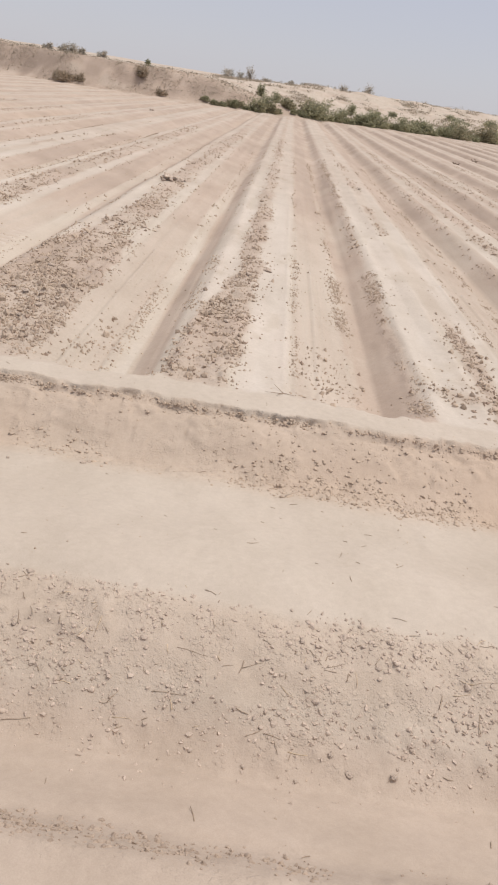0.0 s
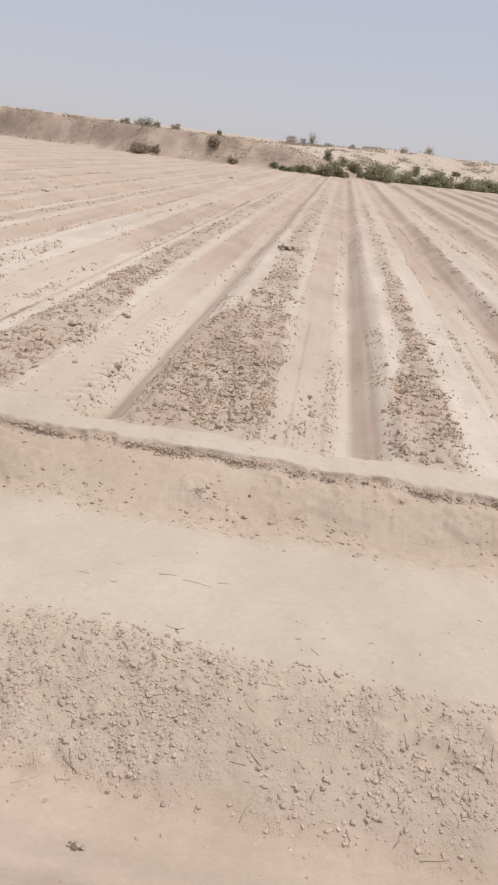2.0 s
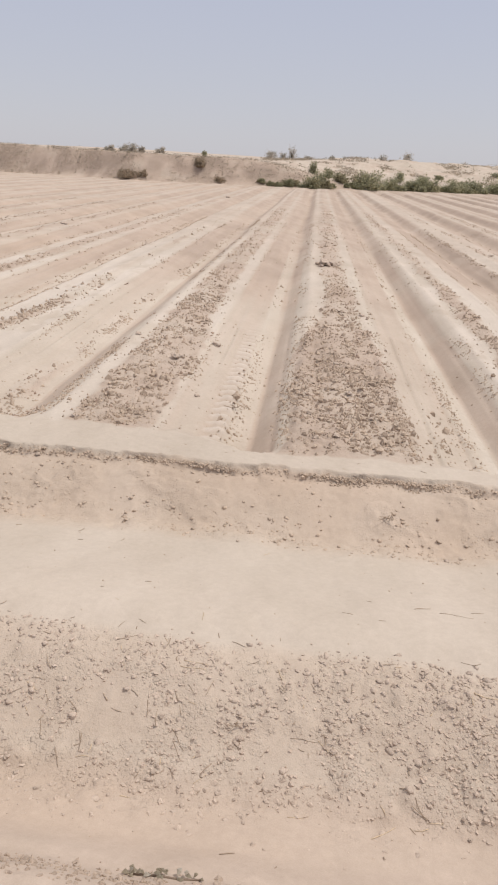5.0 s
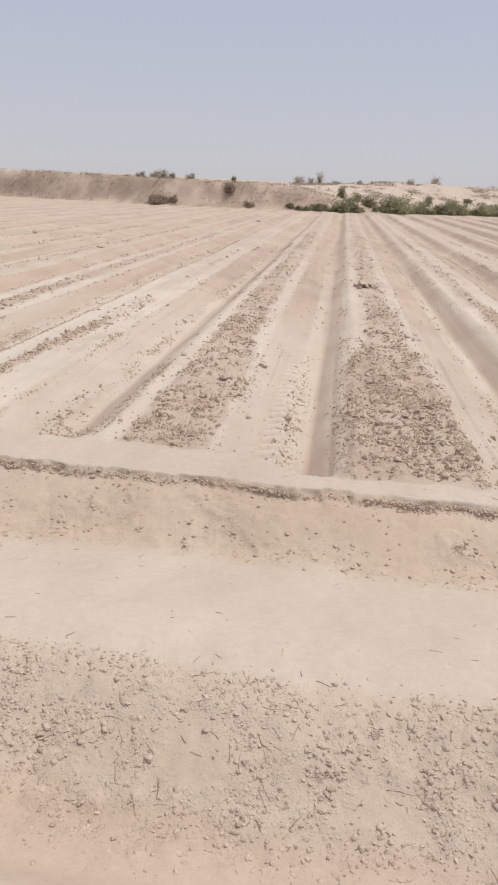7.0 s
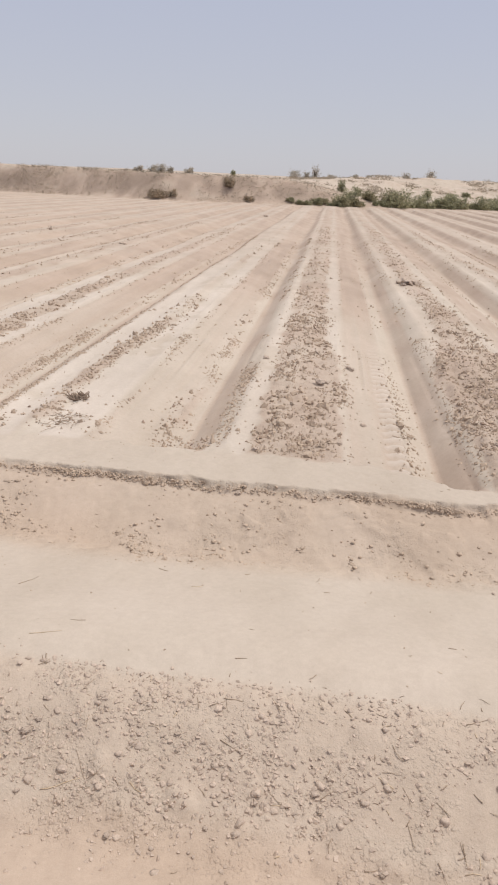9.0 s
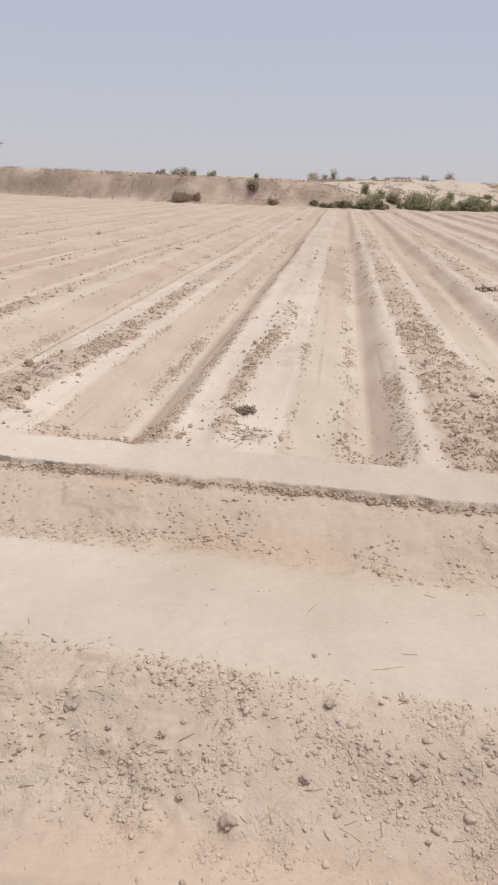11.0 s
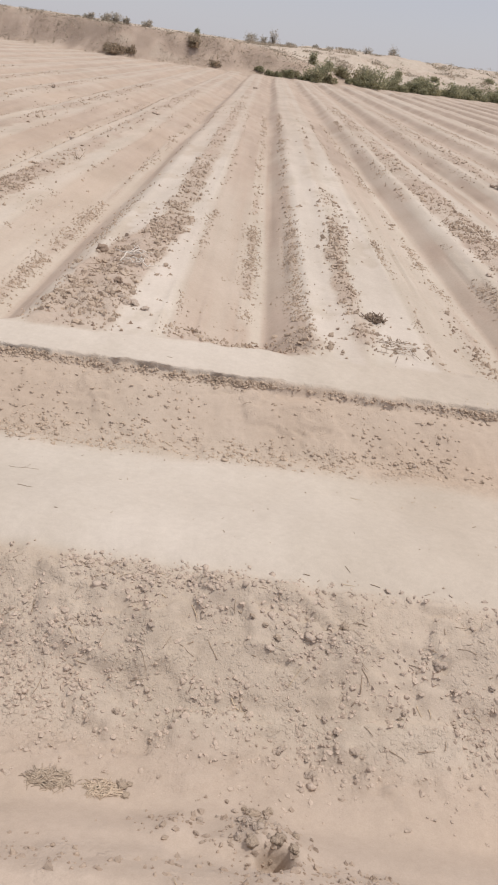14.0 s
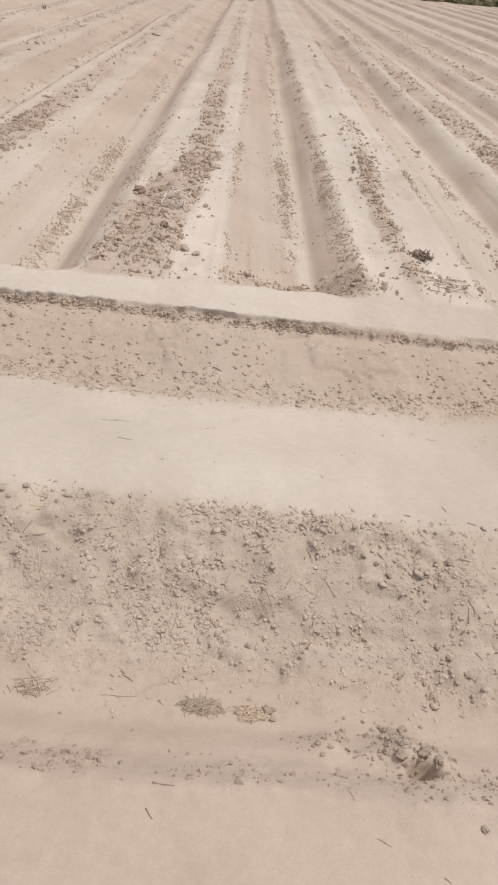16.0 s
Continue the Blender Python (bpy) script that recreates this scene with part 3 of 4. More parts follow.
def scatter(name, label, spots, sizes, mat, level=1, seed=1, flat=0.82, smooth=False, lift=0.08, rugged=0.38, z=None):
    """Many small lumps of earth in one mesh, half sunk into the ground."""
    rs = np.random.RandomState(seed)
    v, f = ball(level)
    n = len(spots)
    jit = 1 + rugged * (rs.rand(n, len(v), 1) - 0.5) * 2
    scl = sizes[:, None, None] * np.stack([0.75 + 0.6 * rs.rand(n), 0.7 + 0.5 * rs.rand(n), flat * (0.75 + 0.6 * rs.rand(n))], -1)[:, None, :]
    p = v[None] * jit * scl
    a, t = rs.rand(n) * 6.283, (rs.rand(n) - 0.5) * 0.9
    c, s = np.cos(t)[:, None], np.sin(t)[:, None]
    p = np.stack([p[..., 0] * c - p[..., 2] * s, p[..., 1], p[..., 0] * s + p[..., 2] * c], -1)
    c, s = np.cos(a)[:, None], np.sin(a)[:, None]
    p = np.stack([p[..., 0] * c - p[..., 1] * s, p[..., 0] * s + p[..., 1] * c, p[..., 2]], -1)
    z = ground(spots[:, 0], spots[:, 1]) + sizes * flat * lift if z is None else z
    p = p + np.stack([spots[:, 0], spots[:, 1], z], -1)[:, None, :]
    faces = (f[None] + (np.arange(n) * len(v))[:, None, None]).reshape(-1, 3)
    return tagged(new(name, mesh_from(name, p.reshape(-1, 3), faces, mat, smooth)), label, "soil clods", kind="stuff")


def spots_where(mask, x0, x1, y0, y1, n, seed):
    rs = np.random.RandomState(seed)
    x, y = x0 + (x1 - x0) * rs.rand(n), y0 + (y1 - y0) * rs.rand(n)
    keep = rs.rand(n) < mask(x, y)
    return np.stack([x[keep], y[keep]], -1)


def sizes_for(n, low, high, power, seed):
    return low + (high - low) * np.random.RandomState(seed).rand(n) ** power


def patchy(x, y, seed):
    return np.clip(0.5 + 1.5 * fbm(x * 1.7, y * 1.7, 3, seed) + 1.1 * fbm(x * 7, y * 7, 2, seed + 40), 0.04, 1)


def bund_mask(x, y):
    c, t = crest(x), trough(x)
    clumps = np.clip(0.42 + 0.6 * fbm(x * 2.3, y * 2.3, 3, 87) + 1.6 * fbm(x * 9, y * 9, 2, 100), 0.05, 1)
    return (0.12 + 0.88 * step(t - 0.06, t + 0.20, y)) * step(t - 0.16, t - 0.02, y) * (1 - step(c - 0.05, c + 0.03, y)) * clumps * np.interp(x, [-4.8, -3.6, -2.4, 0.6], [0.95, 0.9, 0.78, 0.72])


def bank_mask(x, y):
    f, l = foot(x), lip(x)
    return step(f - 0.18, f + 0.0, y) * (1 - step(l - 0.05, l + 0.01, y)) * np.clip(1.7 * patchy(x, y, 61) - 0.4, 0, 1) * (1.1 - 0.9 * step(f, f + 0.22, y)) * np.interp(x, [-9, -6.5, -4.2, -3.0, -1.4, 0.2, 3], [0.8, 1.0, 1.0, 0.25, 0.2, 0.7, 0.85])


def lip_mask(x, y):
    l = lip(x)
    return step(l - 0.075, l - 0.045, y) * (1 - step(l - 0.030, l - 0.018, y)) * (0.08 + 0.92 * patchy(x, y, 67))


def rim_mask(x, y):
    r = rim(x)
    return step(r - 0.07, r - 0.01, y) * (1 - step(r + 0.02, r + 0.10, y)) * np.clip(1.3 * patchy(x, y, 62) - 0.22, 0, 1) + 0.6 * churn(x, y)


def row_mask(x, y):
    broken = np.clip(0.46 + 0.9 * fbm(x * 2.2, y * 1.3, 3, 63) + 1.3 * fbm(x * 9, y * 9, 2, 103), 0.05, 1)
    return step(0.02, 0.12, y - field_start(x)) * np.maximum(cloddy_row(x, y) * broken, 0.75 * heaps(x, y))


def near_row_mask(x, y):
    return row_mask(x, y) * (1 - step(7.5, 12.0, y))


def far_row_mask(x, y):
    return row_mask(x, y) * step(7.5, 11.0, y)


def edge_mask(x, y):
    return step(0.0, 0.12, y - field_start(x)) * edge_lines(x, y) * np.clip(patchy(x, y, 64) - 0.05, 0, 1)


def crest_mask(x, y):
    c = crest(x)
    return step(c - 0.14, c - 0.06, y) * (1 - step(c - 0.02, c + 0.05, y)) * patchy(x, y, 65)


def dust_mask(x, y):
    return np.full(x.shape, 0.5) * patchy(x, y, 66)


def build_clods():
    s = spots_where(bund_mask, -9.0, 2.0, 1.4, 2.5, 125000, 71)
    scatter("bund_clods", "small rounded clods on the loose slope of a bund", s, sizes_for(len(s), 0.0026, 0.0090, 2.4, 72), SOIL_CLOD, 1, 73, 0.70, False, -0.2, 0.55)
    s = spots_where(bund_mask, -8.6, 1.6, 1.4, 2.5, 2200, 171)
    scatter("bund_lumps", "uneven lumps of dry earth sunk into a bund slope", s, sizes_for(len(s), 0.008, 0.015, 2.2, 172), SOIL_CLOD, 2, 173, 0.6, True, -0.25, 0.28)
    s = spots_where(crest_mask, -9.3, 2.2, 1.8, 2.6, 26000, 92)
    scatter("crest_clods", "small clods along the top of a bund", s, sizes_for(len(s), 0.003, 0.0105, 2.2, 93), SOIL_CLOD, 1, 94, 0.66, True, -0.15, 0.55)
    s = spots_where(bank_mask, -10, 3.2, 3.0, 4.1, 80000, 74)
    scatter("bank_clods", "crumbs of clay along the foot of a bank", s, sizes_for(len(s), 0.003, 0.0130, 2.4, 75), CLAY_CLOD, 1, 76, 0.6, True, -0.2, 0.55)
    s = spots_where(lip_mask, -10.2, 4, 3.4, 4.2, 120000, 77)
    scatter("lip_crumbs", "crumbly broken crust along the edge of a bank", s, sizes_for(len(s), 0.003, 0.010, 2.0, 78), CLAY_CLOD, 1, 79, 0.8, True, -0.1, 0.5)
    rs = np.random.RandomState(105)
    x = -9.8 + 13 * rs.rand(15000)
    x = x[rs.rand(len(x)) < np.clip(0.25 + 1.6 * value_noise(x * 2.3, x * 0, 99) + (scarp(x) - 0.03) * 14, 0.08, 1)]
    up = rs.rand(len(x)) ** 1.3
    r = sizes_for(len(x), 0.0035, 0.0105, 2.0, 106)
    s = np.stack([x, lip(x) - 0.026 - 0.020 * (1 - up) + 0.006 * rs.rand(len(x))], -1)
    scatter("crust_lumps", "rugged lumps of dry crust on a small scarp", s, r, CLAY_CLOD, 1, 107, 0.9, False, 0, 0.55, 0.036 - r - (1 - up) * scarp(x))
    s = spots_where(rim_mask, -9, 2.2, 1.0, 1.8, 60000, 80)
    scatter("rim_clods", "clods along the edge of a smooth path", s, sizes_for(len(s), 0.0030, 0.0095, 2.2, 81), CLOD_DARK, 1, 82, 0.75, False, -0.1, 0.5)
    s = spots_where(near_row_mask, -14, 7, 3.9, 12, 400000, 83)
    scatter("row_crumbs", "small angular crumbs of brown earth on the tops of the rows", s, sizes_for(len(s), 0.0045, 0.0125, 2.0, 84), CLOD, 0, 85, 1.0, False, 0.2, 0.5)
    s = spots_where(near_row_mask, -12, 5, 3.9, 12, 70000, 183)
    scatter("row_clods", "loose brown clods on the tops of the rows", s, sizes_for(len(s), 0.009, 0.025, 2.4, 184), CLOD, 1, 185, 0.95, False, 0.1, 0.5)
    s = spots_where(row_mask, -12, 5, 3.9, 9, 26000, 98)
    scatter("red_clods", "reddish clods among the brown ones on the rows", s, sizes_for(len(s), 0.006, 0.020, 2.6, 99), CLOD_RED, 0, 100, 0.8, False, 0.0, 0.5)
    s = spots_where(far_row_mask, -24, 14, 7.5, 28, 150000, 86)
    scatter("far_row_clods", "loose brown clods on the far rows", s, sizes_for(len(s), 0.008, 0.034, 2.4, 87), CLOD, 0, 88, 0.82, False, 0.0)
    s = spots_where(edge_mask, -9.5, 3.5, 4.0, 8, 420000, 89)
    scatter("furrow_crumbs", "crumbs of earth along the furrow edges", s, sizes_for(len(s), 0.0042, 0.0145, 2.2, 90), CLOD, 0, 91, 0.8, False, 0.0, 0.5)
    s = spots_where(edge_mask, -22, 12, 8, 22, 330000, 101)
    scatter("far_furrow_crumbs", "crumbs of earth along the far furrow edges", s, sizes_for(len(s), 0.007, 0.026, 2.2, 102), CLOD, 0, 103, 0.82, False, 0.0)
    s = spots_where(dust_mask, -9, 3, 1.0, 4.3, 3500, 95)
    scatter("loose_crumbs", "tiny loose crumbs on bare silt", s, sizes_for(len(s), 0.0015, 0.005, 2.0, 96), CLOD, 1, 97)


build_clods()


# ---- plants ----
def gz(x, y):
    return float(ground(np.array([x]), np.array([y]))[0])


def part(name, bm, mat, parent, label=""):
    me = bpy.data.meshes.new(name)
    bm.to_mesh(me)
    bm.free()
    me.materials.append(mat)
    ob = new(name, me)
    ob.parent = parent
    return tagged(ob, label)


def tube(bm, points, radii, sides=6):
    """A bent tapered round stem through the points."""
    rings = []
    for i, p in enumerate(points):
        p = Vector(p)
        d = (Vector(points[min(i + 1, len(points) - 1)]) - Vector(points[max(i - 1, 0)])).normalized()
        q = d.to_track_quat("Z", "Y")
        rings.append([bm.verts.new(p + q @ Vector((math.cos(a) * radii[i], math.sin(a) * radii[i], 0))) for a in (k * 2 * math.pi / sides for k in range(sides))])
    for r0, r1 in zip(rings, rings[1:]):
        for k in range(sides):
            bm.faces.new((r0[k], r0[(k + 1) % sides], r1[(k + 1) % sides], r1[k])).smooth = True
    bm.faces.new(list(reversed(rings[0])))
    bm.faces.new(rings[-1])


def leaves(rs, centres, spread, count, size):
    """Small bent leaf blades in loose clumps round the centres."""
    n = count
    c = centres[rs.randint(len(centres), size=n)]
    p = c + rs.normal(size=(n, 3)) * spread
    a = rs.normal(size=(n, 3))
    a /= np.linalg.norm(a, axis=1, keepdims=True)
    b = np.cross(a, rs.normal(size=(n, 3)))
    b /= np.linalg.norm(b, axis=1, keepdims=True)
    s = size * (0.6 + 0.8 * rs.rand(n, 1))
    v = np.stack([p - a * s, p + b * s * 0.5, p + a * s, p - b * s * 0.5], 1)
    f = np.arange(n * 4).reshape(n, 4)
    return v.reshape(-1, 3), f


def shrub(x, y, w, h, mat, label, seed, dense=900, name="shrub"):
    rs = np.random.RandomState(seed)
    root = tagged(new(name), label, name.replace("_", " "), "scrub beyond the field")
    root.location = (x, y, gz(x, y) - 0.03)
    tips = []
    for k in range(7):
        bm = bmesh.new()
        a = rs.rand() * 6.283
        r, top = w * 0.5 * (0.3 + 0.7 * rs.rand()), h * (0.55 + 0.45 * rs.rand())
        mid = (math.cos(a) * r * 0.4, math.sin(a) * r * 0.4, top * 0.5)
        tip = (math.cos(a) * r * 0.85, math.sin(a) * r * 0.85, top * 0.85)
        tube(bm, [(0, 0, 0), mid, tip], [0.02 * h, 0.012 * h, 0.004 * h], 5)
        part("stem", bm, BARK, root)
        tips += [mid, tip, ((mid[0] + tip[0]) / 2, (mid[1] + tip[1]) / 2, top * 0.7), (tip[0] * 1.1, tip[1] * 1.1, top * 0.35), (tip[0] * 0.9, tip[1] * 0.9, top * 0.15), (mid[0], mid[1], top * 0.15)]
    v, f = leaves(rs, np.array(tips), np.array([w * 0.11, w * 0.11, h * 0.10]), dense, 0.042 + 0.020 * min(w, 2.5))
    v[:, 2] = np.abs(v[:, 2])
    ob = new("foliage", mesh_from("foliage", v, f, mat, False))
    ob.parent = root
    return root


SKYLINE = [  # x, y, width, height
    (-20.6, 63.1, 0.8, 0.45), (-19.1, 62.6, 0.9, 0.6), (-18.3, 62.4, 0.8, 0.7), (-17.4, 62.1, 0.5, 0.5), (-15.9, 62.1, 0.8, 0.5), (-8.9, 97, 1.8, 1.0), (-7.1, 97.2, 0.9, 1.0),
    (-6.0, 97.3, 1.2, 1.7), (-3.8, 97.5, 1.1, 0.6), (-0.7, 97.9, 1.0, 0.5), (0.9, 98.5, 1.0, 0.6), (6.1, 101.4, 1.0, 0.8), (9.3, 103.1, 1.6, 1.4)]
MOUND = [
    (-2.8, 61.0, 0.9, 1.3), (-1.6, 61.0, 1.2, 1.1), (1.9, 62.5, 1.5, 1.6), (4.9, 68.5, 1.4, 1.3), (7.8, 73, 1.1, 0.6), (9.5, 74, 1.2, 0.6), (14.3, 69.5, 2.8, 2.1), (16.3, 80, 1.5, 0.7),
    (10.2, 67.0, 2.3, 1.3), (6.8, 65, 1.7, 1.4), (19, 72, 2.2, 1.6), (24, 76, 2.6, 1.7), (21.5, 84, 2.0, 1.0), (28, 80, 2.6, 1.8)]


def build_scrub():
    for i, (x, y, w, h) in enumerate(SKYLINE):
        shrub(x, y, w * 1.2, h * 1.2, GREY, "sparse desert shrub on a sandy rise, leaf colour greyed for haze", 200 + i, 800, "desert_shrub")
    for i, (x, y, w, h) in enumerate(MOUND):
        shrub(x, y, w * 0.9, h * 0.8, GREEN, "green bush on a pale sand mound", 230 + i, 900, "green_bush")
    shrub(-11.7, 58.0, 1.1, 0.95, BROWN, "round dark brown bush on the levee slope", 260, 1500, "dry_bush")
    shrub(-11.75, 60.2, 0.65, 0.55, GREEN, "small dark green bush on the levee crest", 261, 500, "green_bush")
    shrub(-17.3, 56.3, 1.6, 0.7, BROWN, "low dry brown bush at the levee foot", 262, 1500, "low_bush")
    shrub(-16.0, 56.5, 0.7, 0.6, BROWN, "low brown bush at the levee foot", 263, 600, "dry_bush")
    shrub(-10.0, 57.2, 0.8, 0.5, BROWN, "low brown bush at the levee foot", 265, 700, "dry_bush")
    rs = np.random.RandomState(5)
    x = -7.0
    i = 0
    while x < 33:
        grow = min(1.0, 0.42 + (x + 7.0) * 0.045)
        h = grow * (0.50 + 1.45 * rs.rand() ** 3.0)
        y = float(levee_foot(np.array([x]))[0]) + (0.1 + 0.6 * rs.rand() if x < -1 else 0.6 + 2.0 * rs.rand())
        shrub(x, y, h * (1.2 + 0.8 * rs.rand()), h, GREEN if rs.rand() < 0.75 else OLIVE, "green bush in a belt along the field edge", 300 + i, 1000, "green_bush")
        x += (0.22 + 0.34 * rs.rand() * (0.4 + grow)) * (0.7 if x < -1 else 1.0)
        i += 1


build_scrub()


def build_tree(x, y, h):
    rs = np.random.RandomState(12)
    root = tagged(new("thorn_tree"), "lone thin-leaved thorn tree on the levee crest", "tree")
    root.location = (x, y, gz(x, y) - 0.05)
    bm = bmesh.new()
    tube(bm, [(0, 0, 0), (0.05, 0, 0.5), (-0.03, 0.05, 1.1), (0.06, 0, 2.0), (0.15, 0, 3.0), (0.22, 0, h * 0.96)], [0.12, 0.10, 0.085, 0.06, 0.035, 0.01], 8)
    part("trunk", bm, BARK, root)
    tips = []
    for k in range(36):
        bm = bmesh.new()
        z0 = 0.6 + 2.8 * rs.rand()
        a = rs.rand() * 6.283
        r = (1.0 + 1.1 * rs.rand()) * (1.15 - 0.19 * z0)
        up = 0.3 + 0.7 * rs.rand()
        p0, p1, p2 = (0.03, 0, z0), (math.cos(a) * r * 0.5, math.sin(a) * r * 0.5, z0 + up * 0.35), (math.cos(a) * r, math.sin(a) * r, z0 + up * 0.8)
        tube(bm, [p0, p1, p2], [0.035, 0.02, 0.006], 5)
        part("limb", bm, BARK, root)
        tips += [p1, p2, tuple((u + v) / 2 for u, v in zip(p1, p2))]
    tips += [(0.0, 0, 3.2), (0.1, 0.1, 3.6), (-0.2, 0, 3.4), (0.9, 0, 1.4), (-0.7, 0.1, 1.7)]
    v, f = leaves(rs, np.array(tips), np.array([0.21, 0.21, 0.21]), 9500, 0.05)
    ob = new("crown", mesh_from("crown", v, f, DUSTY, False))
    ob.parent = root
    return root


build_tree(-39.9, 69.2, 4.2)


def build_levee_scrub():
    rs = np.random.RandomState(31)
    n = 24000
    x = -75 + 72 * rs.rand(n)
    d = 3.0 * rs.rand(n) ** 0.8
    y = levee_foot(x) + d
    keep = rs.rand(n) < np.clip(0.55 + 1.8 * fbm(x * 0.5, d * 0.6, 3, 70), 0, 1)
    x, y = x[keep], y[keep]
    v, f = leaves(rs, np.stack([x, y, ground(x, y) + 0.03], -1), np.array([0.16, 0.16, 0.06]), 26000, 0.05)
    tagged(new("levee_scrub", mesh_from("levee_scrub", v, f, PALE_SCRUB, False)), "dry grey-brown scrub over the levee slope", "dry scrub", kind="stuff")
    n = 6000
    x, d = -8 + 58 * rs.rand(n), 3 + 40 * rs.rand(n)
    y = levee_foot(x) + d
    keep = rs.rand(n) < np.clip(0.1 + 1.6 * fbm(x * 0.4, y * 0.3, 3, 71), 0, 1)
    x, y = x[keep], y[keep]
    v, f = leaves(rs, np.stack([x, y, ground(x, y) + 0.10], -1), np.array([0.24, 0.24, 0.07]), 26000, 0.075)
    tagged(new("dune_scrub", mesh_from("dune_scrub", v, f, PALE_SCRUB, False)), "low olive scrub tufts on pale sand rises", "scrub", kind="stuff")


build_levee_scrub()


# ---- large clods ----
def clod_shape(seed):
    bm = bmesh.new()
    bmesh.ops.create_icosphere(bm, subdivisions=3, radius=1.0)
    off = Vector((seed * 3.7, seed * 1.9, 0))
    for v in bm.verts:
        d = v.co.normalized()
        r = 0.70 + 0.40 * noise.noise(d * 1.3 + off) + 0.34 * noise.noise(d * 2.6 + off) + 0.12 * noise.noise(d * 8 + off)
        v.co = d * r
        v.co.z = max(v.co.z, -0.5) * 0.7
    for fc in bm.faces:
        fc.smooth = True
    me = bpy.data.meshes.new("clod")
    bm.to_mesh(me)
    bm.free()
    me.materials.append(SOIL_CLOD)
    return me


CLOD_SHAPES = [clod_shape(i) for i in range(7)]
count = [0]


def clod(x, y, r, label="lump of dry brown earth on loose soil", sink=0.42):
    i = count[0] = count[0] + 1
    ob = tagged(new("clod", CLOD_SHAPES[i % 7]), label, "clod", "large clods")
    rs = random.Random(i)
    ob.location = (x, y, gz(x, y) + r * (0.5 - sink))
    ob.rotation_euler = (0.3 * (rs.random() - 0.5), 0.3 * (rs.random() - 0.5), rs.random() * 6.283)
    ob.scale = (r * (0.85 + 0.4 * rs.random()), r * (0.85 + 0.3 * rs.random()), r * (0.8 + 0.3 * rs.random()))
    return ob


CLODS_EAST = [
    (0.07, 1.99, 0.012), (0.18, 1.7, 0.011), (0.24, 1.66, 0.015), (0.08, 1.62, 0.009), (0.43, 1.74, 0.01), (0.37, 1.66, 0.015), (-0.08, 1.64, 0.009),
    (-1.72, 1.71, 0.009), (-1.63, 1.71, 0.012), (-1.55, 1.7, 0.011), (-2.67, 1.8, 0.012), (-1.91, 2.09, 0.01), (-2.08, 2.04, 0.01), (-2.5, 2.08, 0.009),
    (-2.14, 1.98, 0.011), (-3.14, 1.8, 0.009), (-2.66, 1.82, 0.009), (-2.41, 1.76, 0.007), (-2.4, 1.95, 0.011), (-0.96, 3.21, 0.016),
    (0.63, 3.22, 0.013), (-0.98, 3.17, 0.017), (-3.08, 5.05, 0.029), (-2.19, 4.27, 0.038), (-1.8, 4.97, 0.036), (-1.32, 3.09, 0.011),
    (-2.17, 2.08, 0.009), (-4.54, 2.4, 0.012), (-4.84, 1.69, 0.011), (-3.37, 5.9, 0.043), (-3.4, 5.86, 0.052), (-3.91, 6.61, 0.037)]
CLODS_WEST = [
    (-4.75, 1.88, 0.032), (-5.31, 2.13, 0.022), (-4.99, 2.07, 0.017), (-4.54, 2, 0.021), (-4.22, 2.04, 0.017), (-4.19, 2.13, 0.013),
    (-4.19, 2.07, 0.013), (-4.01, 2.08, 0.013), (-4.48, 2.2, 0.019), (-4.9, 1.93, 0.013), (-5.03, 2.22, 0.012), (-5.11, 2.25, 0.014),
    (-4.19, 1.89, 0.013), (-5.3, 2.13, 0.024), (-5.69, 1.81, 0.017), (-5.57, 1.88, 0.018), (-5.61, 1.94, 0.016), (-5.65, 1.97, 0.013), (-5.42, 2, 0.013),
    (-6.18, 2.14, 0.015), (-5.98, 1.94, 0.009), (-5.7, 1.87, 0.011), (-5.77, 1.89, 0.012), (-6.12, 2.31, 0.011), (-5.16, 2.07, 0.013),
    (-6.76, 1.98, 0.013), (-5.58, 1.88, 0.01), (-5.7, 1.81, 0.015), (-5.73, 1.33, 0.012), (-5.67, 1.46, 0.01), (-6.24, 1.94, 0.013),
    (-5.78, 1.88, 0.013)]
for cx, cy, cr in CLODS_EAST + CLODS_WEST:
    clod(cx, cy, cr)
for cx, cy, cr in [(-7.14, 5.92, 0.062), (-6.86, 5.12, 0.045), (-6.80, 5.10, 0.036)]:
    ob = clod(cx, cy, cr, "dark lump of damp-looking earth on a cloddy row end", 0.2)
    ob.material_slots[0].link = "OBJECT"
    ob.material_slots[0].material = CLOD_RED
for cx, cy, cr in [(-6.70, 4.80, 0.05), (-6.78, 4.86, 0.04), (-6.62, 4.74, 0.035), (-3.15, 6.55, 0.05), (-1.68, 8.24, 0.05), (-8.40, 17.2, 0.10), (-6.56, 34.8, 0.16),
                   (-0.22, 7.02, 0.05), (-0.46, 5.16, 0.04), (-1.92, 8.15, 0.045), (-9.8, 10.9, 0.05), (-8.9, 12.0, 0.07)]:
    clod(cx, cy, cr, "dark lump of dry earth on a furrow ridge")
for cx, cy, cr in [(-2.10, 12.35, 0.13), (-1.98, 12.45, 0.085), (-1.90, 12.4, 0.07), (-2.2, 12.5, 0.06), (-2.02, 12.25, 0.06), (-2.14, 12.2, 0.045), (-1.84, 12.6, 0.05)]:
    clod(cx, cy, cr, "large reddish lump of earth on a ridge", 0.1)
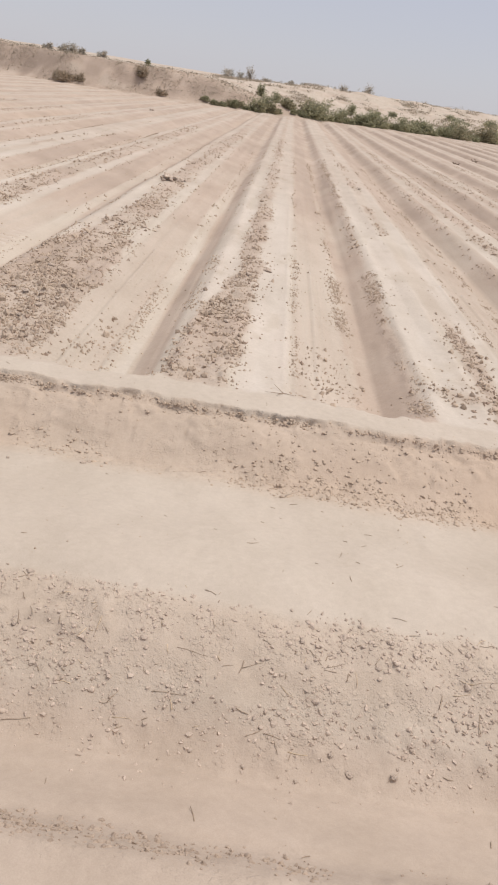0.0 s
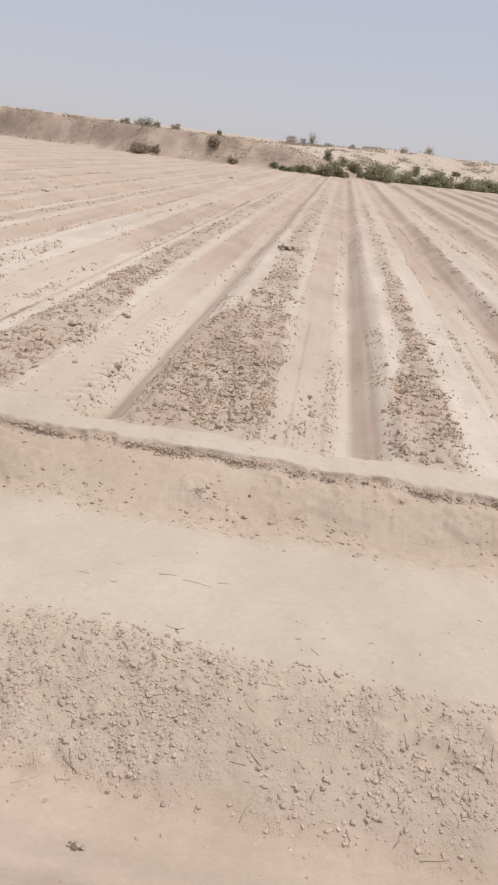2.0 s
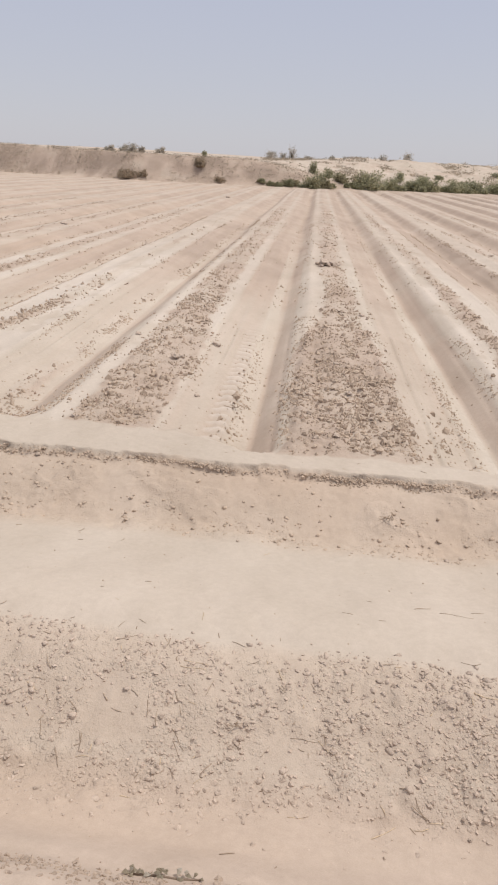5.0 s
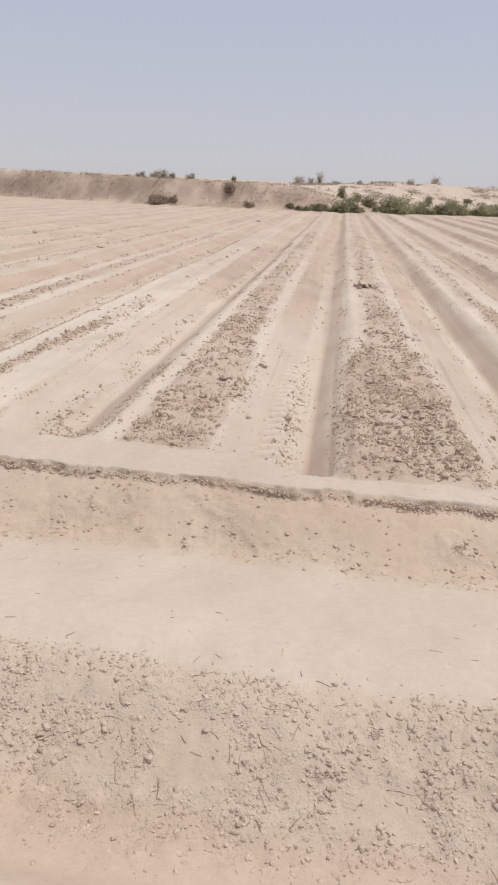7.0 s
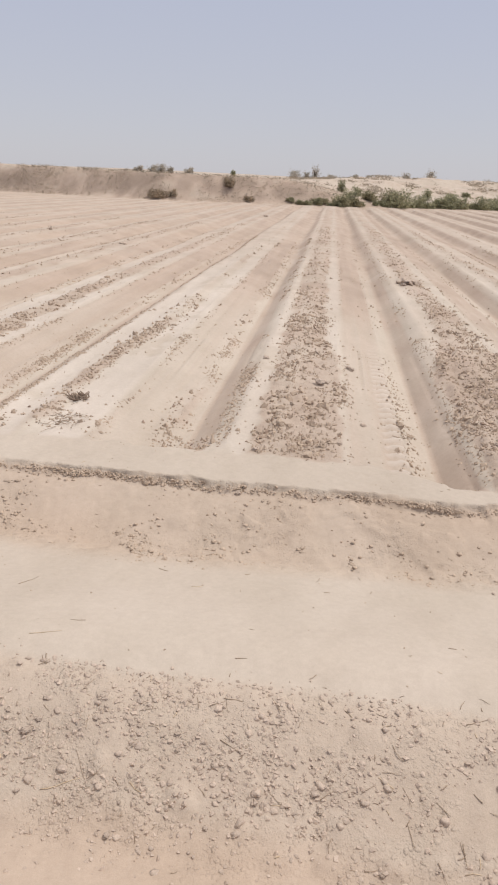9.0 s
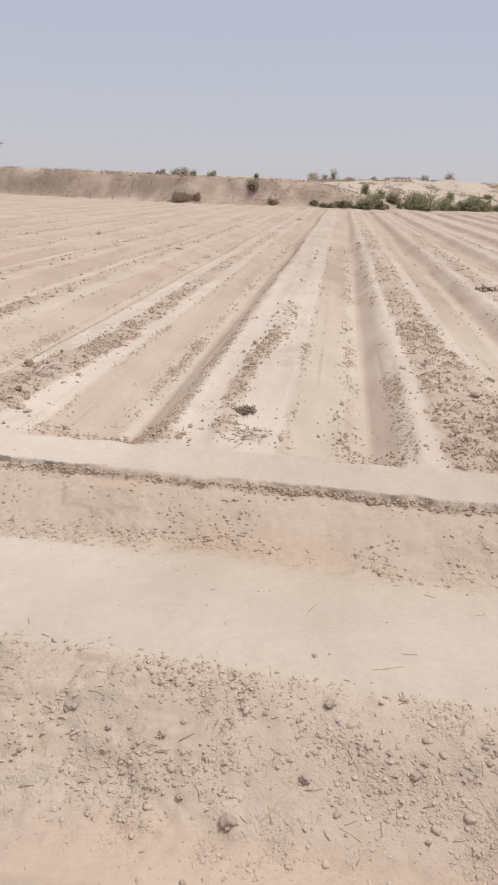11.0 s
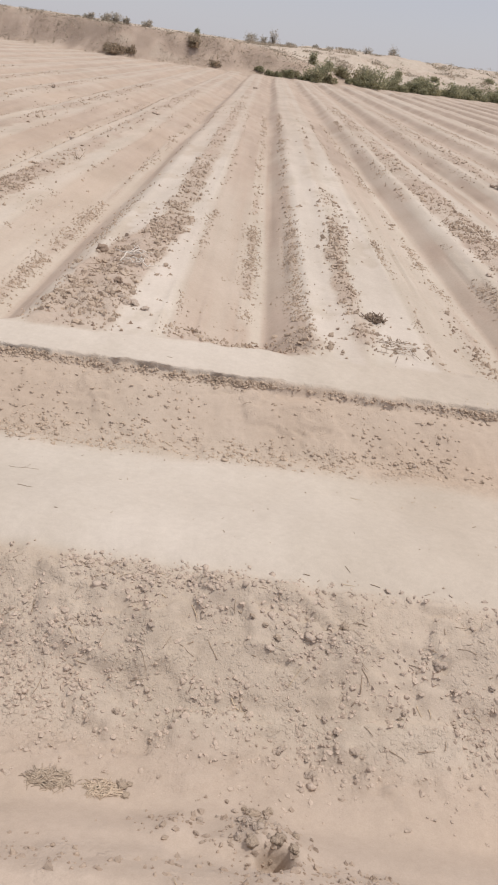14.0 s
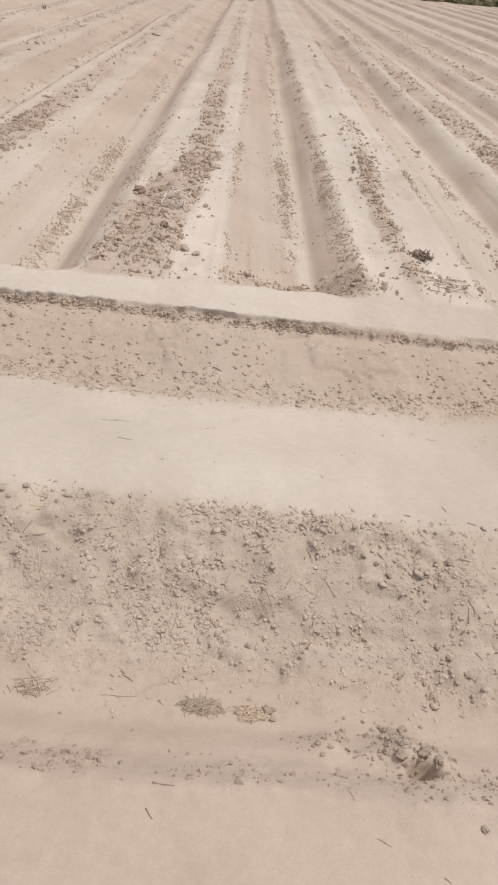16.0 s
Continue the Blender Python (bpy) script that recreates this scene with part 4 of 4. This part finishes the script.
for cx, cy, cr in [(-7.10, 2.37, 0.020), (-7.02, 2.39, 0.016), (-6.95, 2.36, 0.018), (-6.88, 2.37, 0.013), (-6.80, 2.36, 0.015), (-6.72, 2.34, 0.012), (-7.06, 2.33, 0.011), (-6.90, 2.32, 0.010),
                   (-7.20, 2.40, 0.018), (-7.28, 2.38, 0.013)]:
    clod(cx, cy, cr, "lump of dry earth on the crest of a bund")
for cx, cy, cr in [(-5.86, 1.545, 0.021), (-5.80, 1.555, 0.026), (-5.765, 1.535, 0.017), (-5.84, 1.59, 0.016), (-5.85, 1.67, 0.024), (-5.81, 1.68, 0.018), (-5.87, 1.69, 0.012), (-5.755, 1.585, 0.015),
                   (-6.185, 1.725, 0.020), (-6.17, 1.70, 0.014), (-6.165, 1.735, 0.012), (-5.92, 2.22, 0.012), (-5.88, 2.20, 0.015), (-5.84, 2.18, 0.014), (-5.80, 2.15, 0.017), (-5.60, 2.20, 0.018)]:
    ob = clod(cx, cy, cr * 0.85, "broken brown clod in a churned patch of earth", 0.34 if cy < 1.75 else 0.42)
    ob.material_slots[0].link = "OBJECT"
    ob.material_slots[0].material = CLOD
shards = random.Random(44)
for i in range(30):
    a, d = shards.random() * 6.283, abs(shards.gauss(0, 1))
    clod(-5.86 + 0.085 * d * math.cos(a), 1.60 + 0.055 * d * math.sin(a), 0.005 + 0.009 * shards.random() ** 2, "small broken clod in a churned patch of earth", 0.25)


def strewn_clods(mask, x0, x1, y0, y1, n, low, high, seed, label):
    spots = spots_where(mask, x0, x1, y0, y1, n * 12, seed)[:n]
    for (cx, cy), cr in zip(spots, sizes_for(len(spots), low, high, 1.8, seed + 1)):
        clod(float(cx), float(cy), float(cr), label)


strewn_clods(bund_mask, -8.0, 1.5, 1.6, 2.5, 50, 0.007, 0.014, 901, "small lump of dry earth on a bund slope")
strewn_clods(bank_mask, -8.5, 2.0, 3.1, 4.0, 30, 0.008, 0.016, 903, "small lump of reddish clay at a bank foot")
strewn_clods(row_mask, -9.0, 3.0, 4.1, 8.0, 50, 0.022, 0.038, 905, "lump of brown earth on a cloddy row")


pebble = clod(-3.79, 3.76, 0.020, "small pale rounded pebble on the edge of a bank")
pebble.name = "pebble"
pebble["category"], pebble["group"] = "pebble", ""


# ---- twigs, straw and weeds ----
def laid(x0, y0, x1, y1, r, rs, bend=0.05, n=6):
    """Points of a stem lying on the ground from one place to another."""
    pts = []
    length = math.hypot(x1 - x0, y1 - y0)
    nx, ny = -(y1 - y0), (x1 - x0)
    b1, b2 = bend * (rs.random() - 0.5), bend * (rs.random() - 0.5)
    for i in range(n):
        w = i / (n - 1)
        o = b1 * math.sin(math.pi * w) + b2 * math.sin(2 * math.pi * w)
        pts.append((x0 + (x1 - x0) * w + nx * o, y0 + (y1 - y0) * w + ny * o))
    zs = ground(np.array([p[0] for p in pts]), np.array([p[1] for p in pts])).tolist()
    lift = [max(zs[i], 0.5 * (zs[max(i - 1, 0)] + zs[min(i + 1, n - 1)])) + r * 0.8 for i in range(n)]
    return [(p[0], p[1], z) for p, z in zip(pts, lift)]


def stem_thing(name, label, category, group, x0, y0, x1, y1, r, mat, seed, forked):
    rs = random.Random(seed)
    pts = laid(x0, y0, x1, y1, r, rs)
    c = Vector(pts[len(pts) // 2])
    bm = bmesh.new()
    tube(bm, [Vector(p) - c for p in pts], [r * (1 - 0.10 * i) for i in range(len(pts))], 6)
    if forked:
        a, d = Vector(pts[2]) - c, (Vector(pts[-1]) - Vector(pts[0])) * 0.35
        side = Vector((-d.y, d.x, 0)) * (0.7 if rs.random() < 0.5 else -0.7)
        tube(bm, [a, a + d * 0.4 + side * 0.4, a + d * 0.8 + side + Vector((0, 0, r * 1.5))], [r * 0.8, r * 0.6, r * 0.3], 5)
    me = bpy.data.meshes.new(name)
    bm.to_mesh(me)
    bm.free()
    me.materials.append(mat)
    ob = tagged(new(name, me), label, category, group)
    ob.location = c
    return ob


STICKS_EAST = [
    (-0.33, 1.923, -0.227, 1.909), (-0.384, 1.804, -0.276, 1.798), (0.097, 1.964, 0.139, 1.926), (0.139, 1.922, 0.221, 1.952),
    (-0.114, 1.89, -0.054, 1.909), (-0.81, 1.678, -0.728, 1.698), (0.603, 1.924, 0.726, 1.949), (-0.896, 2.118, -0.85, 2.071),
    (-0.026, 1.731, 0.027, 1.72), (-2.254, 1.924, -2.162, 1.92), (-2.624, 1.887, -2.592, 1.84), (-2.12, 1.908, -2.101, 1.871),
    (-2.343, 1.871, -2.317, 1.899), (-1.869, 1.798, -1.839, 1.746), (-1.889, 1.727, -1.874, 1.71), (-2.414, 2.124, -2.371, 2.148),
    (-2.602, 2.039, -2.579, 2.014), (-1.795, 2.563, -1.726, 2.585), (-1.697, 2.555, -1.564, 2.55), (-1.322, 2.057, -1.268, 2.053),
    (-3.629, 2.184, -3.568, 2.178), (-3.624, 2.188, -3.607, 2.142), (-2.887, 2.184, -2.797, 2.215), (-3.621, 2.067, -3.551, 2.039)]
STICKS_WEST = [
    (-3.468, 1.966, -3.377, 1.9), (-2.633, 1.915, -2.585, 1.863), (-3.616, 2.347, -3.576, 2.352), (-2.829, 2.28, -2.799, 2.264),
    (-2.478, 2.218, -2.426, 2.202), (-2.993, 1.84, -2.969, 1.792), (-5.175, 2.221, -5.152, 2.274), (-5.252, 2.16, -5.17, 2.143),
    (-4.42, 2.086, -4.384, 2.036), (-4.046, 1.998, -3.997, 1.928), (-4.575, 2.782, -4.543, 2.908), (-4.071, 3.142, -4.025, 3.121),
    (-4.033, 2.084, -4.031, 2.043), (-6.2, 2.079, -6.172, 2.031), (-6.007, 2.134, -5.973, 2.083), (-5.905, 2.011, -5.873, 1.951),
    (-6.088, 2.109, -6.042, 2.092), (-6.426, 2.065, -6.386, 2.046), (-6.88, 2.979, -6.763, 2.986), (-6.773, 2.764, -6.714, 2.754),
    (-5.488, 1.899, -5.428, 1.874), (-6.654, 1.743, -6.551, 1.748), (-6.466, 1.395, -6.417, 1.386), (-6.473, 1.335, -6.456, 1.314)]
STRAWS = [
    (-0.488, 1.726, -0.427, 1.726), (0.052, 1.694, 0.113, 1.693), (0.564, 1.895, 0.622, 1.907), (-2.004, 1.678, -1.931, 1.724),
    (-2.247, 1.715, -2.199, 1.721), (-1.666, 2.086, -1.577, 2.072), (-2.642, 2.097, -2.547, 2.083), (-2.755, 1.728, -2.722, 1.726),
    (-2.54, 1.783, -2.505, 1.812), (-3.149, 2.016, -3.106, 1.991), (-2.632, 2.121, -2.542, 2.102), (-2.601, 2.346, -2.598, 2.304),
    (-4.66, 1.889, -4.563, 1.986), (-4.276, 1.978, -4.271, 1.925), (-4.772, 2.019, -4.752, 2.052), (-4.122, 1.9, -4.012, 1.933),
    (-4.342, 2.366, -4.237, 2.397), (-4.434, 1.901, -4.371, 1.873), (-5.76, 2.03, -5.719, 2.086), (-5.379, 2.027, -5.365, 1.998),
    (-5.597, 2.366, -5.552, 2.36), (-6.931, 2.178, -6.902, 2.09), (-6.889, 1.911, -6.84, 1.885), (-5.922, 1.993, -5.886, 1.96)]
for i, p in enumerate(STICKS_EAST + STICKS_WEST):
    stem_thing("twig", "thin dry brown twig lying on loose soil", "twig", "scattered twigs", *p, 0.0009 + 0.0003 * (i % 3), TWIG, 500 + i, i % 3 == 0)
for i, p in enumerate(STRAWS):
    stem_thing("straw", "pale dry straw stalk lying on loose soil", "straw", "scattered straws", *p, 0.0012 + 0.0003 * (i % 2), STRAW, 600 + i, False)


def build_litter():
    """Bits of chaff and short twigs, too many to count."""
    rs = random.Random(77)
    for name, mat, n, label in (("twig_litter", TWIG, 640, "short bits of brown twig scattered over bare soil"), ("straw_litter", STRAW, 130, "short pale bits of straw scattered over bare soil")):
        bm = bmesh.new()
        for i in range(n):
            x = -8.5 + 11 * rs.random()
            y = 1.2 + 2.8 * rs.random()
            if rs.random() < 0.7:
                y = float(crest(np.array([x]))[0]) - 0.45 + 0.5 * rs.random()
            a, ln = rs.random() * 6.283, 0.012 + 0.045 * rs.random() ** 2
            r = 0.0009 + 0.0007 * rs.random()
            tube(bm, laid(x, y, x + math.cos(a) * ln, y + math.sin(a) * ln, r, rs, 0.2, 3), [r, r, r * 0.6], 4)
        me = bpy.data.meshes.new(name)
        bm.to_mesh(me)
        bm.free()
        me.materials.append(mat)
        tagged(new(name, me), label, "litter", kind="stuff")


build_litter()


def stalk_bunch(name, label, category, x, y, n, length, r, mat, seed, upright=0.5, spread=0.05):
    rs = random.Random(seed)
    root = tagged(new(name), label, category)
    root.location = (x, y, gz(x, y))
    for i in range(n):
        a, tilt = rs.random() * 6.283, upright * (0.35 + 0.9 * rs.random())
        ln = length * (0.5 + 0.7 * rs.random())
        o = Vector((math.cos(a) * spread * rs.random(), math.sin(a) * spread * rs.random(), 0))
        a = rs.random() * 6.283
        d = Vector((math.cos(a) * math.cos(tilt), math.sin(a) * math.cos(tilt), math.sin(tilt))) * ln
        k = Vector((rs.random() - 0.5, rs.random() - 0.5, 0.3 * rs.random())) * ln * 0.35
        bm = bmesh.new()
        tube(bm, [o, o + d * 0.5 + k * 0.5, o + d + k * 0.2], [r, r * 0.8, r * 0.4], 5)
        part("stalk", bm, mat, root)
    return root


stalk_bunch("stubble_clump", "dark uprooted stubble clump of short stalks on a row", "stubble clump", -5.14, 5.06, 70, 0.05, 0.006, RESIDUE, 1, 0.6, 0.085)
stalk_bunch("dead_stalks", "flattened dry grey stalks lying on a row end", "dead stalks", -5.08, 4.58, 34, 0.13, 0.0020, TWIG, 2, 0.06, 0.15)
stalk_bunch("dead_stalks", "thin dry stalks lying over clods", "dead stalks", -7.05, 5.35, 20, 0.14, 0.0020, TWIG, 4, 0.10, 0.22)
stalk_bunch("twig_bunch", "small bunch of dry twigs caught on the bank", "twig bunch", -1.80, 3.50, 10, 0.07, 0.0024, TWIG, 5, 0.10, 0.035)
stalk_bunch("forked_twig", "forked dry twig lying on the pale headland", "twig", -0.02, 3.99, 4, 0.11, 0.0024, TWIG, 6, 0.12, 0.015)
stalk_bunch("dry_tuft", "small dry weed tuft on the bund slope", "weed tuft", -2.42, 1.95, 12, 0.030, 0.0012, TWIG, 7, 0.3, 0.03)
stalk_bunch("dry_tuft", "small dry weed tuft on the bund slope", "weed tuft", -4.80, 2.12, 10, 0.035, 0.0016, TWIG, 8, 0.3, 0.03)
stalk_bunch("dry_tuft", "small dry weed standing on a furrow ridge", "weed tuft", -8.32, 10.0, 6, 0.13, 0.004, TWIG, 9, 1.0, 0.03)
stalk_bunch("dry_tuft", "small dry weed standing on a furrow ridge", "weed tuft", 1.39, 15.3, 8, 0.11, 0.005, TWIG, 10, 0.7, 0.06)
stalk_bunch("dry_tuft", "small dark weed standing on a furrow ridge", "weed tuft", 6.5, 29.5, 16, 0.14, 0.012, RESIDUE, 11, 0.6, 0.12)
stalk_bunch("dry_tuft", "small dark weed standing on a furrow ridge", "weed tuft", 8.4, 34.5, 18, 0.22, 0.014, RESIDUE, 12, 0.7, 0.14)
stalk_bunch("dry_tuft", "small dry weed standing on a furrow ridge", "weed tuft", -11.6, 20.6, 8, 0.14, 0.007, RESIDUE, 13, 0.8, 0.08)
stalk_bunch("dry_tuft", "small dry weed on the end of a cloddy row", "weed tuft", -2.80, 5.02, 8, 0.06, 0.0035, TWIG, 14, 0.4, 0.04)
stalk_bunch("dry_tuft", "small reddish dry weed on a cloddy row", "weed tuft", -1.95, 8.26, 10, 0.07, 0.006, RESIDUE, 15, 0.5, 0.05)


def straw_heap(x, y, w, d, n, seed, label):
    """A flat mat of short straws lying across one another."""
    rs = random.Random(seed)
    bm = bmesh.new()
    z0 = gz(x, y)
    for i in range(n):
        a, r = rs.random() * 6.283, math.sqrt(rs.random()) * (0.6 + 0.4 * rs.random())
        px, py = math.cos(a) * r * w / 2, math.sin(a) * r * d / 2
        a, ln = rs.gauss(0, 0.8) + 0.15, 0.018 + 0.03 * rs.random()
        z = gz(x + px, y + py) - z0 + 0.001 + 0.009 * (1 - r) * rs.random()
        q = Vector((math.cos(a) * ln, math.sin(a) * ln, 0.006 * (rs.random() - 0.4)))
        k = Vector((-q.y, q.x, 0)) * 0.35 * (rs.random() - 0.5)
        p = Vector((px, py, z))
        tube(bm, [p - q * 0.5, p + k, p + q * 0.5], [0.0011, 0.0013, 0.0009], 4)
    me = bpy.data.meshes.new("straw_heap")
    bm.to_mesh(me)
    bm.free()
    me.materials.append(DULL_STRAW)
    ob = tagged(new("straw_heap", me), label, "straw heap", kind="stuff")
    ob.location = (x, y, z0)
    return ob


straw_heap(-6.85, 1.755, 0.15, 0.07, 60, 1, "thin flattened patch of dry straw on silt")
straw_heap(-6.365, 1.725, 0.13, 0.06, 170, 3, "matted heap of dry straw on silt")
straw_heap(-6.225, 1.71, 0.11, 0.06, 130, 5, "matted heap of brown straw beside a dark clod")


def root_spray(x, y, reach, n, seed, label):
    """A pale dead root with bent branches, arching over the clods."""
    rs = random.Random(seed)
    root = tagged(new("dead_root"), label, "dead root")
    root.location = (x, y, gz(x, y))
    for i in range(n):
        a = rs.random() * 6.283
        p, r = Vector((0.02 * (rs.random() - 0.5), 0.02 * (rs.random() - 0.5), 0.035)), 0.0058 - 0.0018 * rs.random()
        pts, ln = [p], reach * (0.5 + 0.6 * rs.random())
        for j in range(6):
            a += rs.gauss(0, 0.5)
            p = p + Vector((math.cos(a), math.sin(a), 0)) * ln / 6
            q = Vector(p)
            q.z = gz(x + p.x, y + p.y) - root.location.z + 0.022 + 0.035 * math.sin(math.pi * (j + 1) / 6) * rs.random()
            pts.append(q)
        bm = bmesh.new()
        tube(bm, pts, [r * (1 - 0.1 * j) for j in range(len(pts))], 5)
        b = Vector((math.cos(a + 1.2), math.sin(a + 1.2), 0.1)) * ln * 0.3
        tube(bm, [pts[3], pts[3] + b * 0.5 + Vector((0, 0, 0.006)), pts[3] + b], [r * 0.6, r * 0.5, r * 0.25], 5)
        part("branch", bm, PALE_ROOT, root)
    return root


root_spray(-6.92, 5.75, 0.26, 7, 61, "pale dead root sprawled over cloddy soil")
root_spray(-6.78, 5.55, 0.20, 5, 62, "pale dead root sprawled over cloddy soil")


def withered_weed(x0, y0, x1, y1, seed, label):
    """A flattened weed: one runner with small curled leaves along it."""
    rs = random.Random(seed)
    root = tagged(new("withered_weed"), label, "weed")
    pts = laid(x0, y0, x1, y1, 0.003, rs, 0.05, 8)
    c = Vector(pts[0])
    root.location = c
    bm = bmesh.new()
    tube(bm, [Vector(p) - c for p in pts], [0.003] * 7 + [0.0015], 5)
    part("runner", bm, RESIDUE, root)
    n = max(6, int(math.hypot(x1 - x0, y1 - y0) * 130))
    for i in range(n):
        w = rs.random()
        p = Vector(pts[0]).lerp(Vector(pts[-1]), w) - c
        p.z = gz(c.x + p.x, c.y + p.y) - c.z + 0.006
        a, ln = rs.random() * 6.283, 0.012 + 0.011 * rs.random()
        d, e = Vector((math.cos(a), math.sin(a), 0.25)) * ln, Vector((-math.sin(a), math.cos(a), 0)) * ln * 0.35
        bm = bmesh.new()
        m = p + d * 0.5 + Vector((0, 0, 0.006))
        va = [bm.verts.new(q) for q in (p, m + e, m + Vector((0, 0, 0.002)), m - e, p + d)]
        for tri in ((0, 3, 2), (0, 2, 1), (4, 2, 3), (4, 1, 2)):
            bm.faces.new([va[k] for k in tri])
        bm.faces.ensure_lookup_table()
        part("leaf", bm, GREY if i % 4 == 0 else WITHERED, root)
    return root


withered_weed(-2.64, 1.405, -2.45, 1.41, 1, "withered grey-green weed flattened on the silt")
withered_weed(-1.745, 1.48, -1.715, 1.48, 2, "small withered weed on the silt")
